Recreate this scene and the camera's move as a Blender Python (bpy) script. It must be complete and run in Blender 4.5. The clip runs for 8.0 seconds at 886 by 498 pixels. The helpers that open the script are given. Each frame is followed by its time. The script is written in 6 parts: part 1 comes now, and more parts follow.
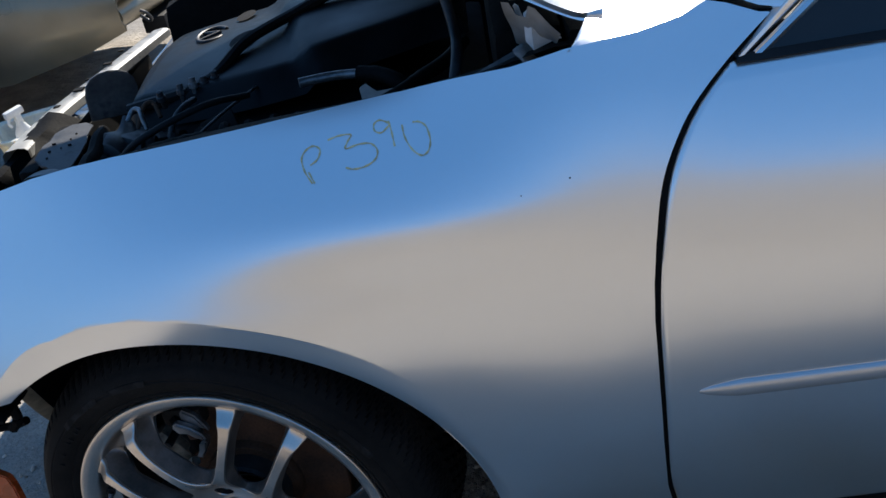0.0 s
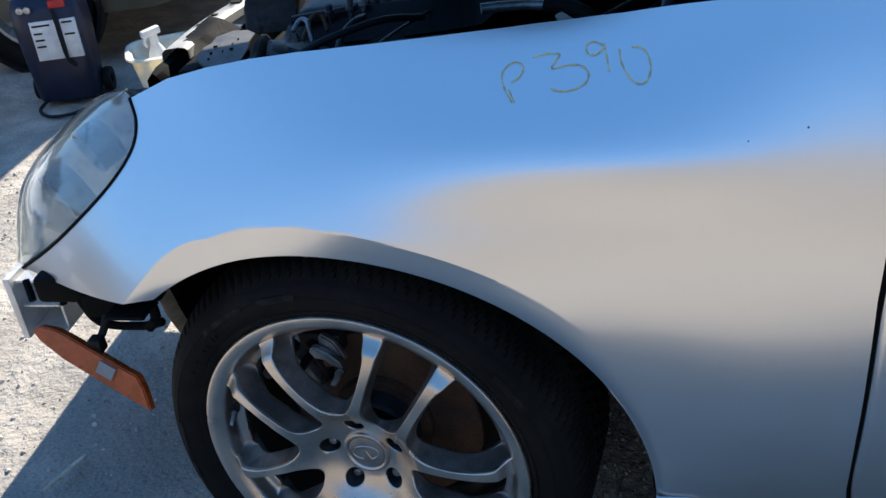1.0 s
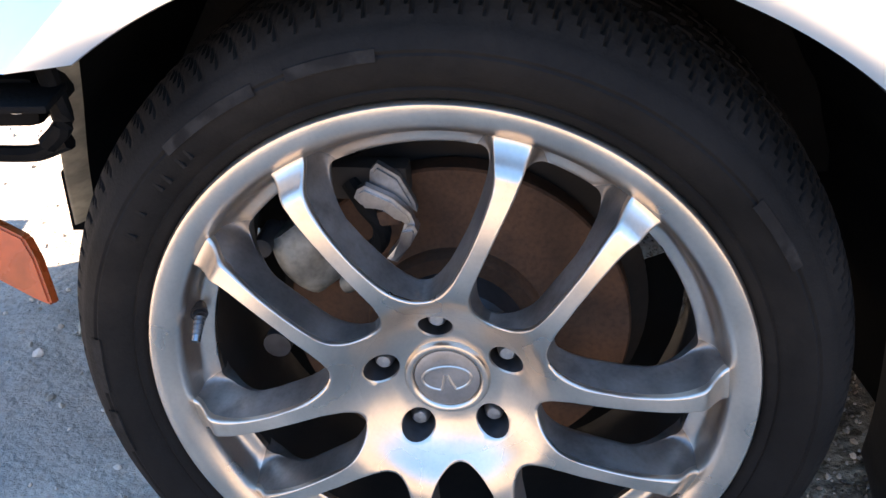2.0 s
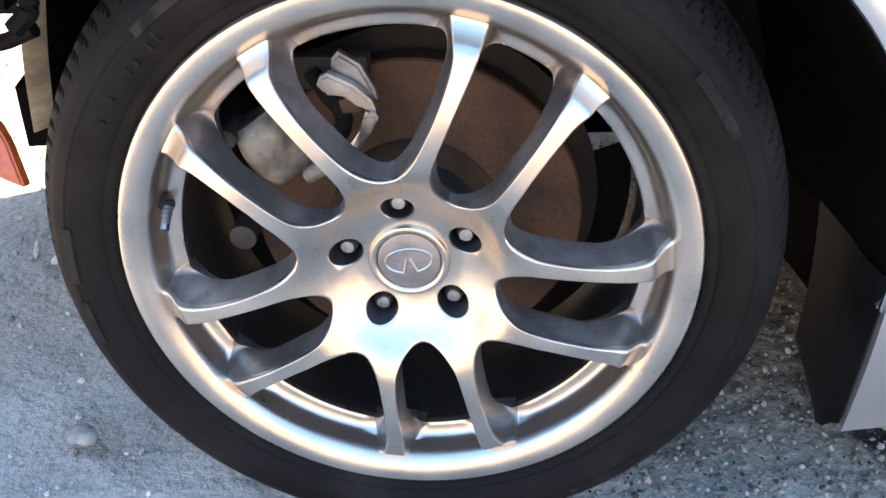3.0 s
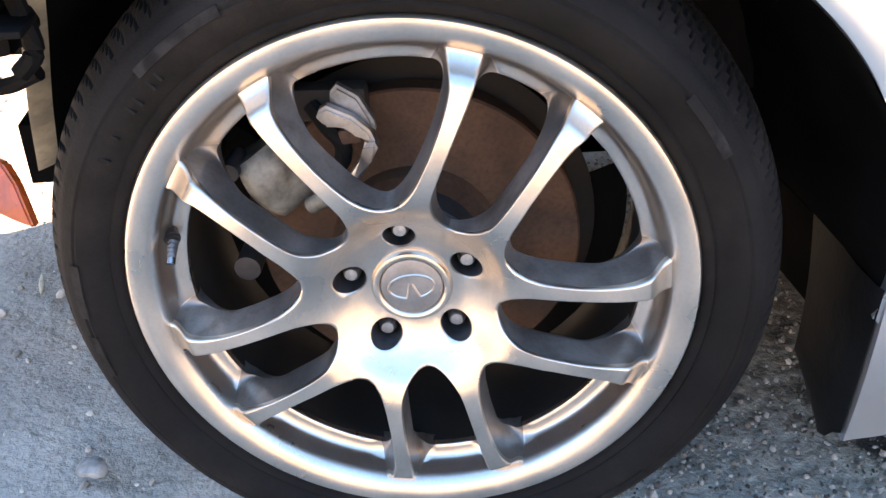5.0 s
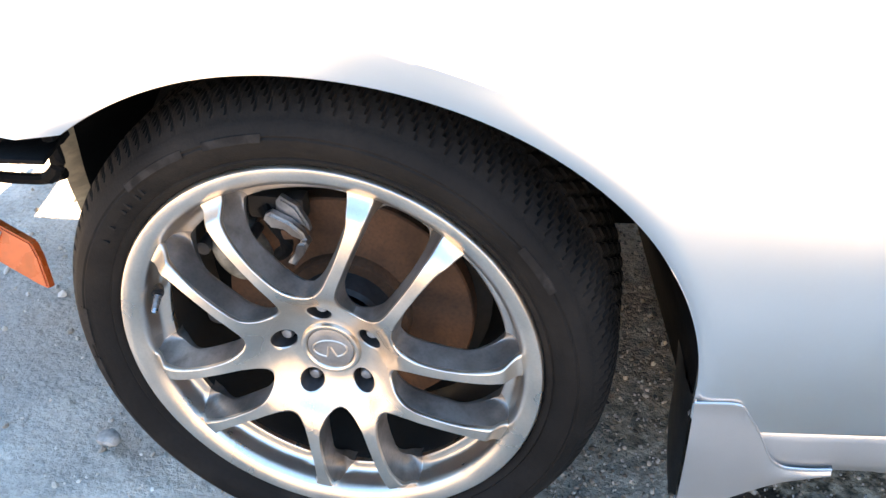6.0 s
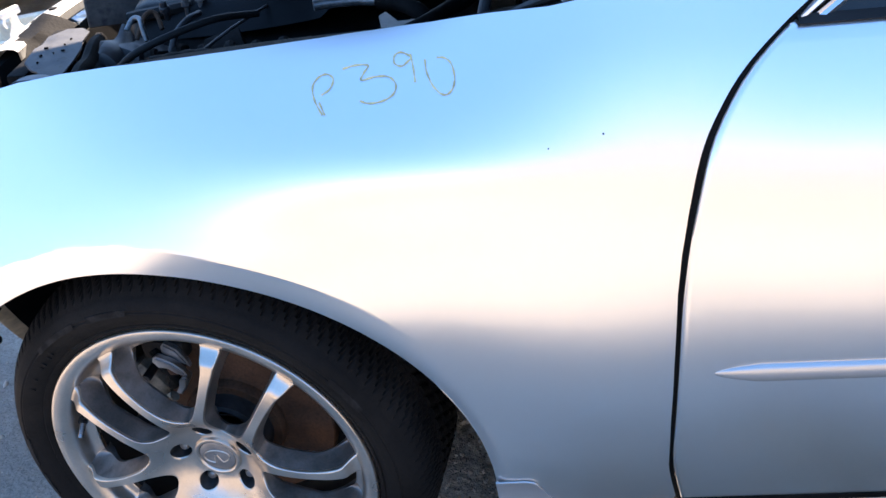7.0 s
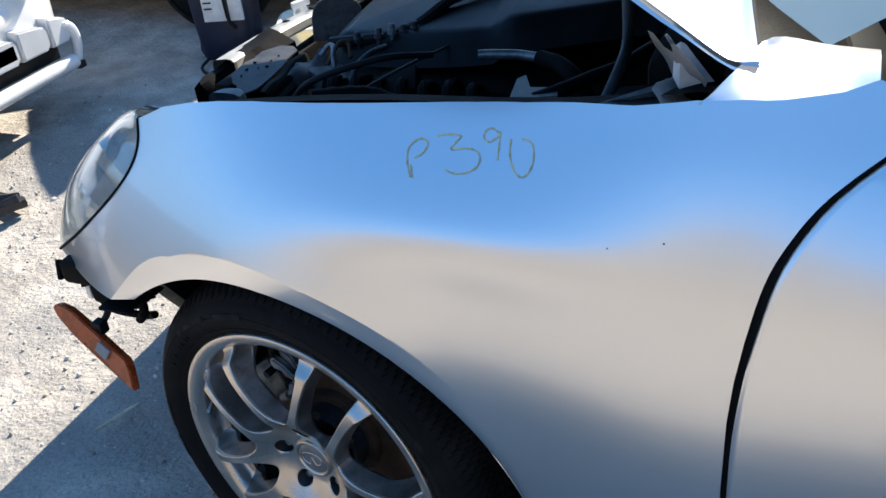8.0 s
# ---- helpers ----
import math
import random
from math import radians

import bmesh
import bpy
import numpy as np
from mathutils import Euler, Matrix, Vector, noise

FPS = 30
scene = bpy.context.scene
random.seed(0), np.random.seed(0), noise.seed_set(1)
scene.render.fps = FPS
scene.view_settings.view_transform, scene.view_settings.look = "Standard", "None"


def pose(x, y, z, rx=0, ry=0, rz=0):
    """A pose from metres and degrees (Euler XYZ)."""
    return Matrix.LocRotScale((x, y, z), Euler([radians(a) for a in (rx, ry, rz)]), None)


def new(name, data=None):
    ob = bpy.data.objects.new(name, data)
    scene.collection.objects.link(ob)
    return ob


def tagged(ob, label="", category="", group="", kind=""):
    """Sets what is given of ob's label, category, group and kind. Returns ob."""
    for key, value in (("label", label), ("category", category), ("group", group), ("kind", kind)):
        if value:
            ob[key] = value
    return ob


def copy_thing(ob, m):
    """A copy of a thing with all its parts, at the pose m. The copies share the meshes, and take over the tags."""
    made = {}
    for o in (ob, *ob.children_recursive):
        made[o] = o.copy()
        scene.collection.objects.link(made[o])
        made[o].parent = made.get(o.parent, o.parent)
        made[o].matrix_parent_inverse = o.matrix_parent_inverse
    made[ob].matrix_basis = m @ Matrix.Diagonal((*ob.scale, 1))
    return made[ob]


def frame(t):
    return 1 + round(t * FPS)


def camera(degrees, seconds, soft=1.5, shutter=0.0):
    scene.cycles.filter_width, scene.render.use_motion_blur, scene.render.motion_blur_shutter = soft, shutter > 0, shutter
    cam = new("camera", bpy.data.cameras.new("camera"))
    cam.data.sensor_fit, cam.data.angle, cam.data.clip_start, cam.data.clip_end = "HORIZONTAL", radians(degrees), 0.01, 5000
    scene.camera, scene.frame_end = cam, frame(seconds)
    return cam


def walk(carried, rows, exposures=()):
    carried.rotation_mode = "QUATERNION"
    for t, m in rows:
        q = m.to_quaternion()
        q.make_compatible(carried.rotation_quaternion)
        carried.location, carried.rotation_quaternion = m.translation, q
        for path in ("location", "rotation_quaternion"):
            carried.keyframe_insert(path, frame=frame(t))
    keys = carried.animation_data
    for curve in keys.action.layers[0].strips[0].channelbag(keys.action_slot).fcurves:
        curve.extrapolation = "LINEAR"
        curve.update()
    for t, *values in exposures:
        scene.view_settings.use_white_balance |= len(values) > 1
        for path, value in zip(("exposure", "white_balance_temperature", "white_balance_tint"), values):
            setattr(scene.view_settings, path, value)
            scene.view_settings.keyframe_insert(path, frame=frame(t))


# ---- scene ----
cam = camera(51.29, 8.0)
ROWS = [
    (0.0, 0.4897, -1.0658, 1.3648, 59.85, 9.42, -0.38),
    (0.3, 0.4617, -1.0836, 1.3641, 60.55, 9.57, 4.90),
    (0.5, 0.4357, -1.0972, 1.3677, 61.10, 8.62, 6.51),
    (0.7, 0.4141, -1.0850, 1.3524, 60.35, 7.93, 7.81),
    (1.0, 0.3425, -1.0155, 1.2787, 59.80, 5.31, 7.76),
    (1.5, 0.1109, -0.8285, 1.0259, 60.29, 1.32, 2.60),
    (2.0, -0.0404, -0.6386, 0.8231, 60.08, -0.60, -2.77),
    (2.2, -0.0824, -0.6181, 0.7666, 61.34, -0.80, -5.15),
    (3.3, -0.0523, -0.7219, 0.7886, 56.93, -1.42, -6.35),
    (3.5, -0.0564, -0.7179, 0.7883, 58.27, -0.70, -6.26),
    (4.0, -0.0681, -0.7057, 0.7832, 59.06, -0.04, -7.16),
    (5.3, -0.0532, -0.7193, 0.8157, 58.63, 0.13, -7.21),
    (5.5, 0.0054, -0.7436, 0.8779, 57.37, -0.19, -3.28),
    (6.0, 0.1362, -0.8461, 1.0644, 55.20, -1.31, 1.29),
    (6.5, 0.3196, -0.9796, 1.2625, 49.72, 2.06, 5.23),
    (7.0, 0.4592, -0.9875, 1.3319, 56.54, 4.90, 1.79),
    (7.5, 0.5918, -0.9161, 1.3691, 58.24, 3.77, 12.15),
    (8.0, 0.7137, -0.9130, 1.4006, 58.13, 5.62, 22.09),
]
walk(cam, [(t, pose(x, y, z, rx, ry, rz)) for t, x, y, z, rx, ry, rz in ROWS],
     exposures=[(0.0, 0.51, 6850, 10), (0.5, 0.84, 6850, 10), (1.0, 0.91, 6950, 10), (1.3, 1.29, 7200, 12), (1.5, 1.54, 7150, 12), (1.8, 2.24, 8500, 18), (2.0, 2.77, 9000, 22), (3.5, 3.27, 10700, 23), (4.0, 3.26, 10700, 24), (5.5, 3.28, 10600, 24), (6.0, 3.44, 11100, 20), (6.5, 3.30, 11600, 16), (7.0, 2.14, 7900, 20), (7.3, 1.54, 7200, 10), (7.5, 1.38, 6900, 10), (8.0, 1.06, 7000, 10)])

# ---------------------------------------------------------------- light
SUN_AZ, SUN_EL = 11.0, 39.0     # degrees: turned from +y towards +x, and above the horizon
world = bpy.data.worlds.new("sky")
scene.world = world
world.use_nodes = True
wn = world.node_tree
sky = wn.nodes.new("ShaderNodeTexSky")
sky.sky_type = "NISHITA"
sky.sun_disc = False
sky.sun_elevation = radians(SUN_EL)
sky.sun_rotation = radians(SUN_AZ)
sky.air_density, sky.dust_density, sky.ozone_density = 1.05, 0.15, 4.0
bg = wn.nodes["Background"]
bg.inputs["Strength"].default_value = 0.175
hue = wn.nodes.new("ShaderNodeHueSaturation")
hue.inputs["Saturation"].default_value = 1.12
wn.links.new(sky.outputs[0], hue.inputs["Color"])
even = wn.nodes.new("ShaderNodeMix")                # a clear even blue, with little whitening at the horizon
even.data_type = "RGBA"
even.inputs[0].default_value = 0.6
even.inputs[7].default_value = (0.27, 1.06, 2.68, 1)
wn.links.new(hue.outputs[0], even.inputs[6])
wn.links.new(even.outputs[2], bg.inputs["Color"])
sun = new("sun", bpy.data.lights.new("sun", "SUN"))
sun.data.energy, sun.data.angle, sun.data.color = 5.2, radians(0.53), (1.0, 0.96, 0.90)
toward = Vector((math.sin(radians(SUN_AZ)) * math.cos(radians(SUN_EL)), math.cos(radians(SUN_AZ)) * math.cos(radians(SUN_EL)), math.sin(radians(SUN_EL))))
sun.matrix_world = toward.to_track_quat("Z", "Y").to_matrix().to_4x4() @ pose(0, 0, 6)


# ---------------------------------------------------------------- materials
def material(name, colour, rough=0.5, metal=0.0, coat=0.0, grain=(60.0, 0.12), blotch=(5.0, 0.12), bump=0.0, bump_scale=200.0, second=None,
             coat_rough=0.03, spec=0.5, rough_var=0.08):
    """Principled material with a fine grain and large blotches in colour and roughness, and a bump."""
    m = bpy.data.materials.new(name)
    m.use_nodes = True
    nt = m.node_tree
    p = nt.nodes["Principled BSDF"]
    co = nt.nodes.new("ShaderNodeTexCoord")

    def tex(scale, detail=4.0):
        n = nt.nodes.new("ShaderNodeTexNoise")
        n.inputs["Scale"].default_value, n.inputs["Detail"].default_value = scale, detail
        nt.links.new(co.outputs["Object"], n.inputs["Vector"])
        return n.outputs["Fac"]

    def mix(fac, a, b, mode="MIX"):
        n = nt.nodes.new("ShaderNodeMix")
        n.data_type, n.blend_type = "RGBA", mode
        for sock, v in ((n.inputs[0], fac), (n.inputs[6], a), (n.inputs[7], b)):
            if hasattr(v, "links"):
                nt.links.new(v, sock)
            else:
                sock.default_value = (*v, 1) if isinstance(v, tuple) else v
        return n.outputs[2]

    def ramp(fac, lo, hi, a, b):
        n = nt.nodes.new("ShaderNodeMapRange")
        for k, v in zip((1, 2, 3, 4), (lo, hi, a, b)):
            n.inputs[k].default_value = v
        nt.links.new(fac, n.inputs[0])
        return n.outputs[0]

    big, fine = tex(blotch[0]), tex(grain[0], 6.0)
    dark = tuple(c * (1 - 2 * blotch[1]) for c in colour)
    light = tuple(min(1.0, c * (1 + blotch[1])) for c in colour)
    col = mix(ramp(big, 0.35, 0.65, 0, 1), dark, light)
    if second:
        col = mix(ramp(tex(second[1]), second[2], second[2] + second[3], 0, 1), col, second[0])
    col = mix(ramp(fine, 0.3, 0.7, 1 - grain[1], 1 + grain[1] * 0.5), (0, 0, 0), col)
    nt.links.new(col, p.inputs["Base Color"])
    nt.links.new(ramp(big, 0.3, 0.7, max(0.02, rough - rough_var), min(1, rough + rough_var)), p.inputs["Roughness"])
    p.inputs["Metallic"].default_value = metal
    p.inputs["Coat Weight"].default_value = coat
    p.inputs["Coat Roughness"].default_value = coat_rough
    p.inputs["Specular IOR Level"].default_value = spec
    if bump:
        b = nt.nodes.new("ShaderNodeBump")
        b.inputs["Strength"].default_value, b.inputs["Distance"].default_value = min(1.0, bump), 0.002
        nt.links.new(tex(bump_scale, 5.0), b.inputs["Height"])
        nt.links.new(b.outputs[0], p.inputs["Normal"])
    return m


def glass(name, colour, rough=0.02, ior=1.45):
    m = bpy.data.materials.new(name)
    m.use_nodes = True
    p = m.node_tree.nodes["Principled BSDF"]
    p.inputs["Base Color"].default_value = (*colour, 1)
    p.inputs["Transmission Weight"].default_value, p.inputs["Roughness"].default_value, p.inputs["IOR"].default_value = 1.0, rough, ior
    return m


PAINT = material("silver_paint", (0.83, 0.83, 0.825), rough=0.28, metal=0.94, coat=1.0, grain=(40, 0.008), blotch=(3, 0.0), rough_var=0.0, coat_rough=0.06)
PAINT_PLASTIC = material("silver_bumper_paint", (0.56, 0.56, 0.56), rough=0.36, metal=0.75, coat=0.5, grain=(900, 0.05), blotch=(6, 0.04))
ALLOY = material("wheel_alloy", (0.66, 0.585, 0.515), rough=0.30, metal=0.95, grain=(300, 0.06), blotch=(14, 0.07), second=((0.50, 0.40, 0.31), 20, 0.64, 0.25), rough_var=0.04)
RUBBER = material("tyre_rubber", (0.0095, 0.0088, 0.0083), rough=0.75, grain=(150, 0.2), blotch=(9, 0.2), bump=0.25, bump_scale=350, second=((0.026, 0.022, 0.019), 7, 0.50, 0.3), spec=0.13)
DUSTY_RUBBER = material("dusty_rubber", (0.021, 0.019, 0.0175), rough=0.8, grain=(150, 0.3), blotch=(30, 0.3), bump=0.3, bump_scale=300, second=((0.010, 0.009, 0.0085), 45, 0.48, 0.1), spec=0.15)
BLACK = material("black_plastic", (0.008, 0.008, 0.0085), rough=0.6, spec=0.25, grain=(200, 0.25), blotch=(12, 0.2), bump=0.15)
# below real plastic: the shade of arch and underbody is in this colour
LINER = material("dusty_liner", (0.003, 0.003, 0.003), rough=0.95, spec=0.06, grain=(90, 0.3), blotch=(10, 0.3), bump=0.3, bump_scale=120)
SPLASH = material("splash_flap_plastic", (0.005, 0.0057, 0.0068), rough=0.5, spec=0.22, grain=(90, 0.3), blotch=(10, 0.3), bump=0.2, bump_scale=120)
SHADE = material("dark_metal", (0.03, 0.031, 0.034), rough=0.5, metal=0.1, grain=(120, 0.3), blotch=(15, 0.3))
STEEL = material("bare_steel", (0.45, 0.45, 0.45), rough=0.35, metal=0.95, grain=(250, 0.15), blotch=(20, 0.15))
BARE_ALUMINIUM = material("bare_aluminium", (0.74, 0.74, 0.72), rough=0.45, metal=0.5, grain=(200, 0.12), blotch=(20, 0.10))
CHROME = material("chrome", (0.75, 0.75, 0.76), rough=0.12, metal=1.0, grain=(300, 0.03), blotch=(15, 0.05))
RUST = material("rusty_iron", (0.105, 0.052, 0.030), rough=0.75, metal=0.3, grain=(220, 0.3), blotch=(14, 0.25), bump=0.3)
CAST = material("cast_aluminium", (0.26, 0.25, 0.215), rough=0.6, metal=0.35, grain=(160, 0.25), blotch=(35, 0.35), bump=0.3, bump_scale=160)
MATT_BLACK = material("black_grease", (0.004, 0.004, 0.004), rough=0.8, spec=0.2, grain=(90, 0.3), blotch=(14, 0.3))
DARK_BROWN = material("brake_soot", (0.014, 0.011, 0.009), rough=0.8, grain=(120, 0.3), blotch=(20, 0.3))
FLANK_ALLOY = material("alloy_with_brake_dust", (0.27, 0.25, 0.235), rough=0.38, metal=0.75, grain=(260, 0.15), blotch=(22, 0.2), second=((0.15, 0.13, 0.12), 30, 0.55, 0.25))
DUSTY_STEEL = material("dull_steel", (0.24, 0.25, 0.26), rough=0.45, metal=0.7, grain=(200, 0.2), blotch=(25, 0.2))
GUN = material("grey_cap", (0.27, 0.265, 0.26), rough=0.45, metal=0.6, grain=(300, 0.1), blotch=(60, 0.08))


# ---------------------------------------------------------------- mesh helpers
def mesh_of(bm, smooth=True, name="mesh"):
    me = bpy.data.meshes.new(name)
    bm.normal_update()
    bm.to_mesh(me)
    bm.free()
    if smooth:
        me.shade_smooth()
    return me


def sharp(ob, degrees=32):
    ob.data.set_sharp_from_angle(angle=radians(degrees))
    return ob


def thing(name, label, category, m=None, group="", kind=""):
    ob = tagged(new(name), label, category, group, kind)
    ob.empty_display_size = 0.1
    if m is not None:
        ob.matrix_basis = m
    return ob


def part(name, bm, mat, parent, label="", m=None, smooth=True, angle=35):
    ob = new(name, mesh_of(bm, smooth, name) if isinstance(bm, bmesh.types.BMesh) else bm)
    if not ob.data.materials:
        ob.data.materials.append(mat)
    ob.parent = parent
    if m is not None:
        ob.matrix_basis = m
    if smooth:
        sharp(ob, angle)
    return tagged(ob, label)


def grid(rows, bm=None, close_u=False, close_v=False):
    """Quads through a table of points, row after row."""
    bm = bm or bmesh.new()
    vs = [[bm.verts.new(p) for p in r] for r in rows]
    nr, nc = len(vs), len(vs[0])
    for i in range(nr if close_u else nr - 1):
        for j in range(nc if close_v else nc - 1):
            q = (vs[i][j], vs[i][(j + 1) % nc], vs[(i + 1) % nr][(j + 1) % nc], vs[(i + 1) % nr][j])
            if len({v.co.to_tuple(7) for v in q}) >= 3:
                try:
                    bm.faces.new(q)
                except ValueError:
                    pass
    return bm


def lathe(profile, n=96, bm=None, close=False):
    """Turns a profile of (radius, y) about the y axis."""
    rows = []
    for k in range(n):
        a = 2 * math.pi * k / n
        rows.append([(r * math.sin(a), y, r * math.cos(a)) for r, y in profile])
    return grid(rows, bm, close_u=True, close_v=close)


def box(bm, lo, hi, m=None, bevel=0.0):
    got = bmesh.ops.create_cube(bm, size=1.0)
    for v in got["verts"]:
        v.co = Vector([(a + b) / 2 + c * (b - a) for a, b, c in zip(lo, hi, v.co)])
    if bevel:
        es = list({e for v in got["verts"] for e in v.link_edges})
        out = bmesh.ops.bevel(bm, geom=es, offset=bevel, segments=2, affect="EDGES", profile=0.6)
        got["verts"] = [v for v in {v for f in out["faces"] for v in f.verts} | {v for v in got["verts"] if v.is_valid}]
    if m is not None:
        bmesh.ops.transform(bm, matrix=m, verts=got["verts"])
    return bm


def catmull(pts, steps=8):
    pts = [Vector(p) for p in pts]
    ext = [2 * pts[0] - pts[1]] + pts + [2 * pts[-1] - pts[-2]]
    out = []
    for i in range(1, len(ext) - 2):
        a, b, c, d = ext[i - 1:i + 3]
        for k in range(steps):
            t = k / steps
            out.append(0.5 * ((2 * b) + (c - a) * t + (2 * a - 5 * b + 4 * c - d) * t * t + (3 * b - a - 3 * c + d) * t ** 3))
    return out + [pts[-1]]


def catmull2(pts, steps=6):
    return [(v.x, v.y) for v in catmull([(x, z, 0) for x, z in pts], steps)]


def tube(bm, pts, radius, sides=10, steps=6, ridges=0.0):
    """A round tube along a smooth line; ridges: relative depth of its rings."""
    line = catmull(pts, steps) if steps > 1 else [Vector(p) for p in pts]
    rows, up = [], Vector((0.13, 0.27, 0.95))
    for i, p in enumerate(line):
        d = (line[min(i + 1, len(line) - 1)] - line[max(i - 1, 0)]).normalized()
        s = d.cross(up).normalized()
        w = d.cross(s)
        r = radius * (1 + (ridges if i % 2 else -ridges))
        rows.append([p + r * (math.cos(2 * math.pi * k / sides) * s + math.sin(2 * math.pi * k / sides) * w) for k in range(sides)])
    grid(rows, bm, close_v=True)
    for r in (rows[0], rows[-1]):
        bm.faces.new([bm.verts.new(q) for q in r])
    return bm


def slab(outline, y0, y1, bm=None, bevel=0.0):
    """A flat piece with an (x, z) outline, from y0 to y1."""
    bm = bm or bmesh.new()
    a = [bm.verts.new((x, y0, z)) for x, z in outline]
    b = [bm.verts.new((x, y1, z)) for x, z in outline]
    n = len(a)
    faces = [bm.faces.new(a), bm.faces.new(b[::-1])]
    for i in range(n):
        faces.append(bm.faces.new((a[i], b[i], b[(i + 1) % n], a[(i + 1) % n])))
    if bevel:
        bmesh.ops.bevel(bm, geom=list({e for f in faces[:2] for e in f.edges}), offset=bevel, segments=2, affect="EDGES")
    bmesh.ops.recalc_face_normals(bm, faces=bm.faces)
    return bm


def cubic(xs, ys, x):
    """Smooth interpolation through knots, straight beyond them."""
    xs = list(xs)
    if x <= xs[0]:
        return ys[0] + (ys[1] - ys[0]) / (xs[1] - xs[0]) * (x - xs[0])
    if x >= xs[-1]:
        return ys[-1] + (ys[-1] - ys[-2]) / (xs[-1] - xs[-2]) * (x - xs[-1])
    i = max(k for k in range(len(xs) - 1) if xs[k] <= x)
    h = xs[i + 1] - xs[i]
    t = (x - xs[i]) / h

    def slope(k):
        if k == 0:
            return (ys[1] - ys[0]) / (xs[1] - xs[0])
        if k == len(xs) - 1:
            return (ys[-1] - ys[-2]) / (xs[-1] - xs[-2])
        a, b = xs[k] - xs[k - 1], xs[k + 1] - xs[k]
        return ((ys[k] - ys[k - 1]) / a * b + (ys[k + 1] - ys[k]) / b * a) / (a + b)

    m0, m1 = slope(i) * h, slope(i + 1) * h
    return (2 * t ** 3 - 3 * t ** 2 + 1) * ys[i] + (t ** 3 - 2 * t ** 2 + t) * m0 + (3 * t ** 2 - 2 * t ** 3) * ys[i + 1] + (t ** 3 - t ** 2) * m1


def bump01(x, lo, hi):
    t = min(1.0, max(0.0, (x - lo) / (hi - lo)))
    return t * t * (3 - 2 * t)


# ---------------------------------------------------------------- ground
def ground_z(x, y):
    z = 0.012 * noise.noise((x * 0.8, y * 0.8, 0)) + 0.006 * noise.noise((x * 3, y * 3, 5)) + 0.0025 * noise.noise((x * 14, y * 14, 9))
    return z - 0.012


def build_ground():
    xs = [-400, -60, -25, -12, -8] + list(np.arange(-6, -2.4, 0.2)) + list(np.arange(-2.4, 1.6, 0.03)) + list(np.arange(1.6, 4, 0.3)) + [5, 8, 14, 40, 400]
    ys = [-400, -60, -25, -12, -6, -4, -3, -2, -1.4] + list(np.arange(-1.0, 1.8, 0.03)) + list(np.arange(1.8, 5.5, 0.12)) + [6, 7, 8.5, 11, 15, 25, 60, 400]
    bm = grid([[(x, y, ground_z(x, y) if abs(x) < 20 and abs(y) < 20 else -0.012) for y in ys] for x in xs])
    bmesh.ops.reverse_faces(bm, faces=bm.faces)
    me = mesh_of(bm, True, "ground")
    me.materials.append(DIRT)
    return tagged(new("ground", me), "pale dusty dirt ground of a yard", "ground", kind="structure")


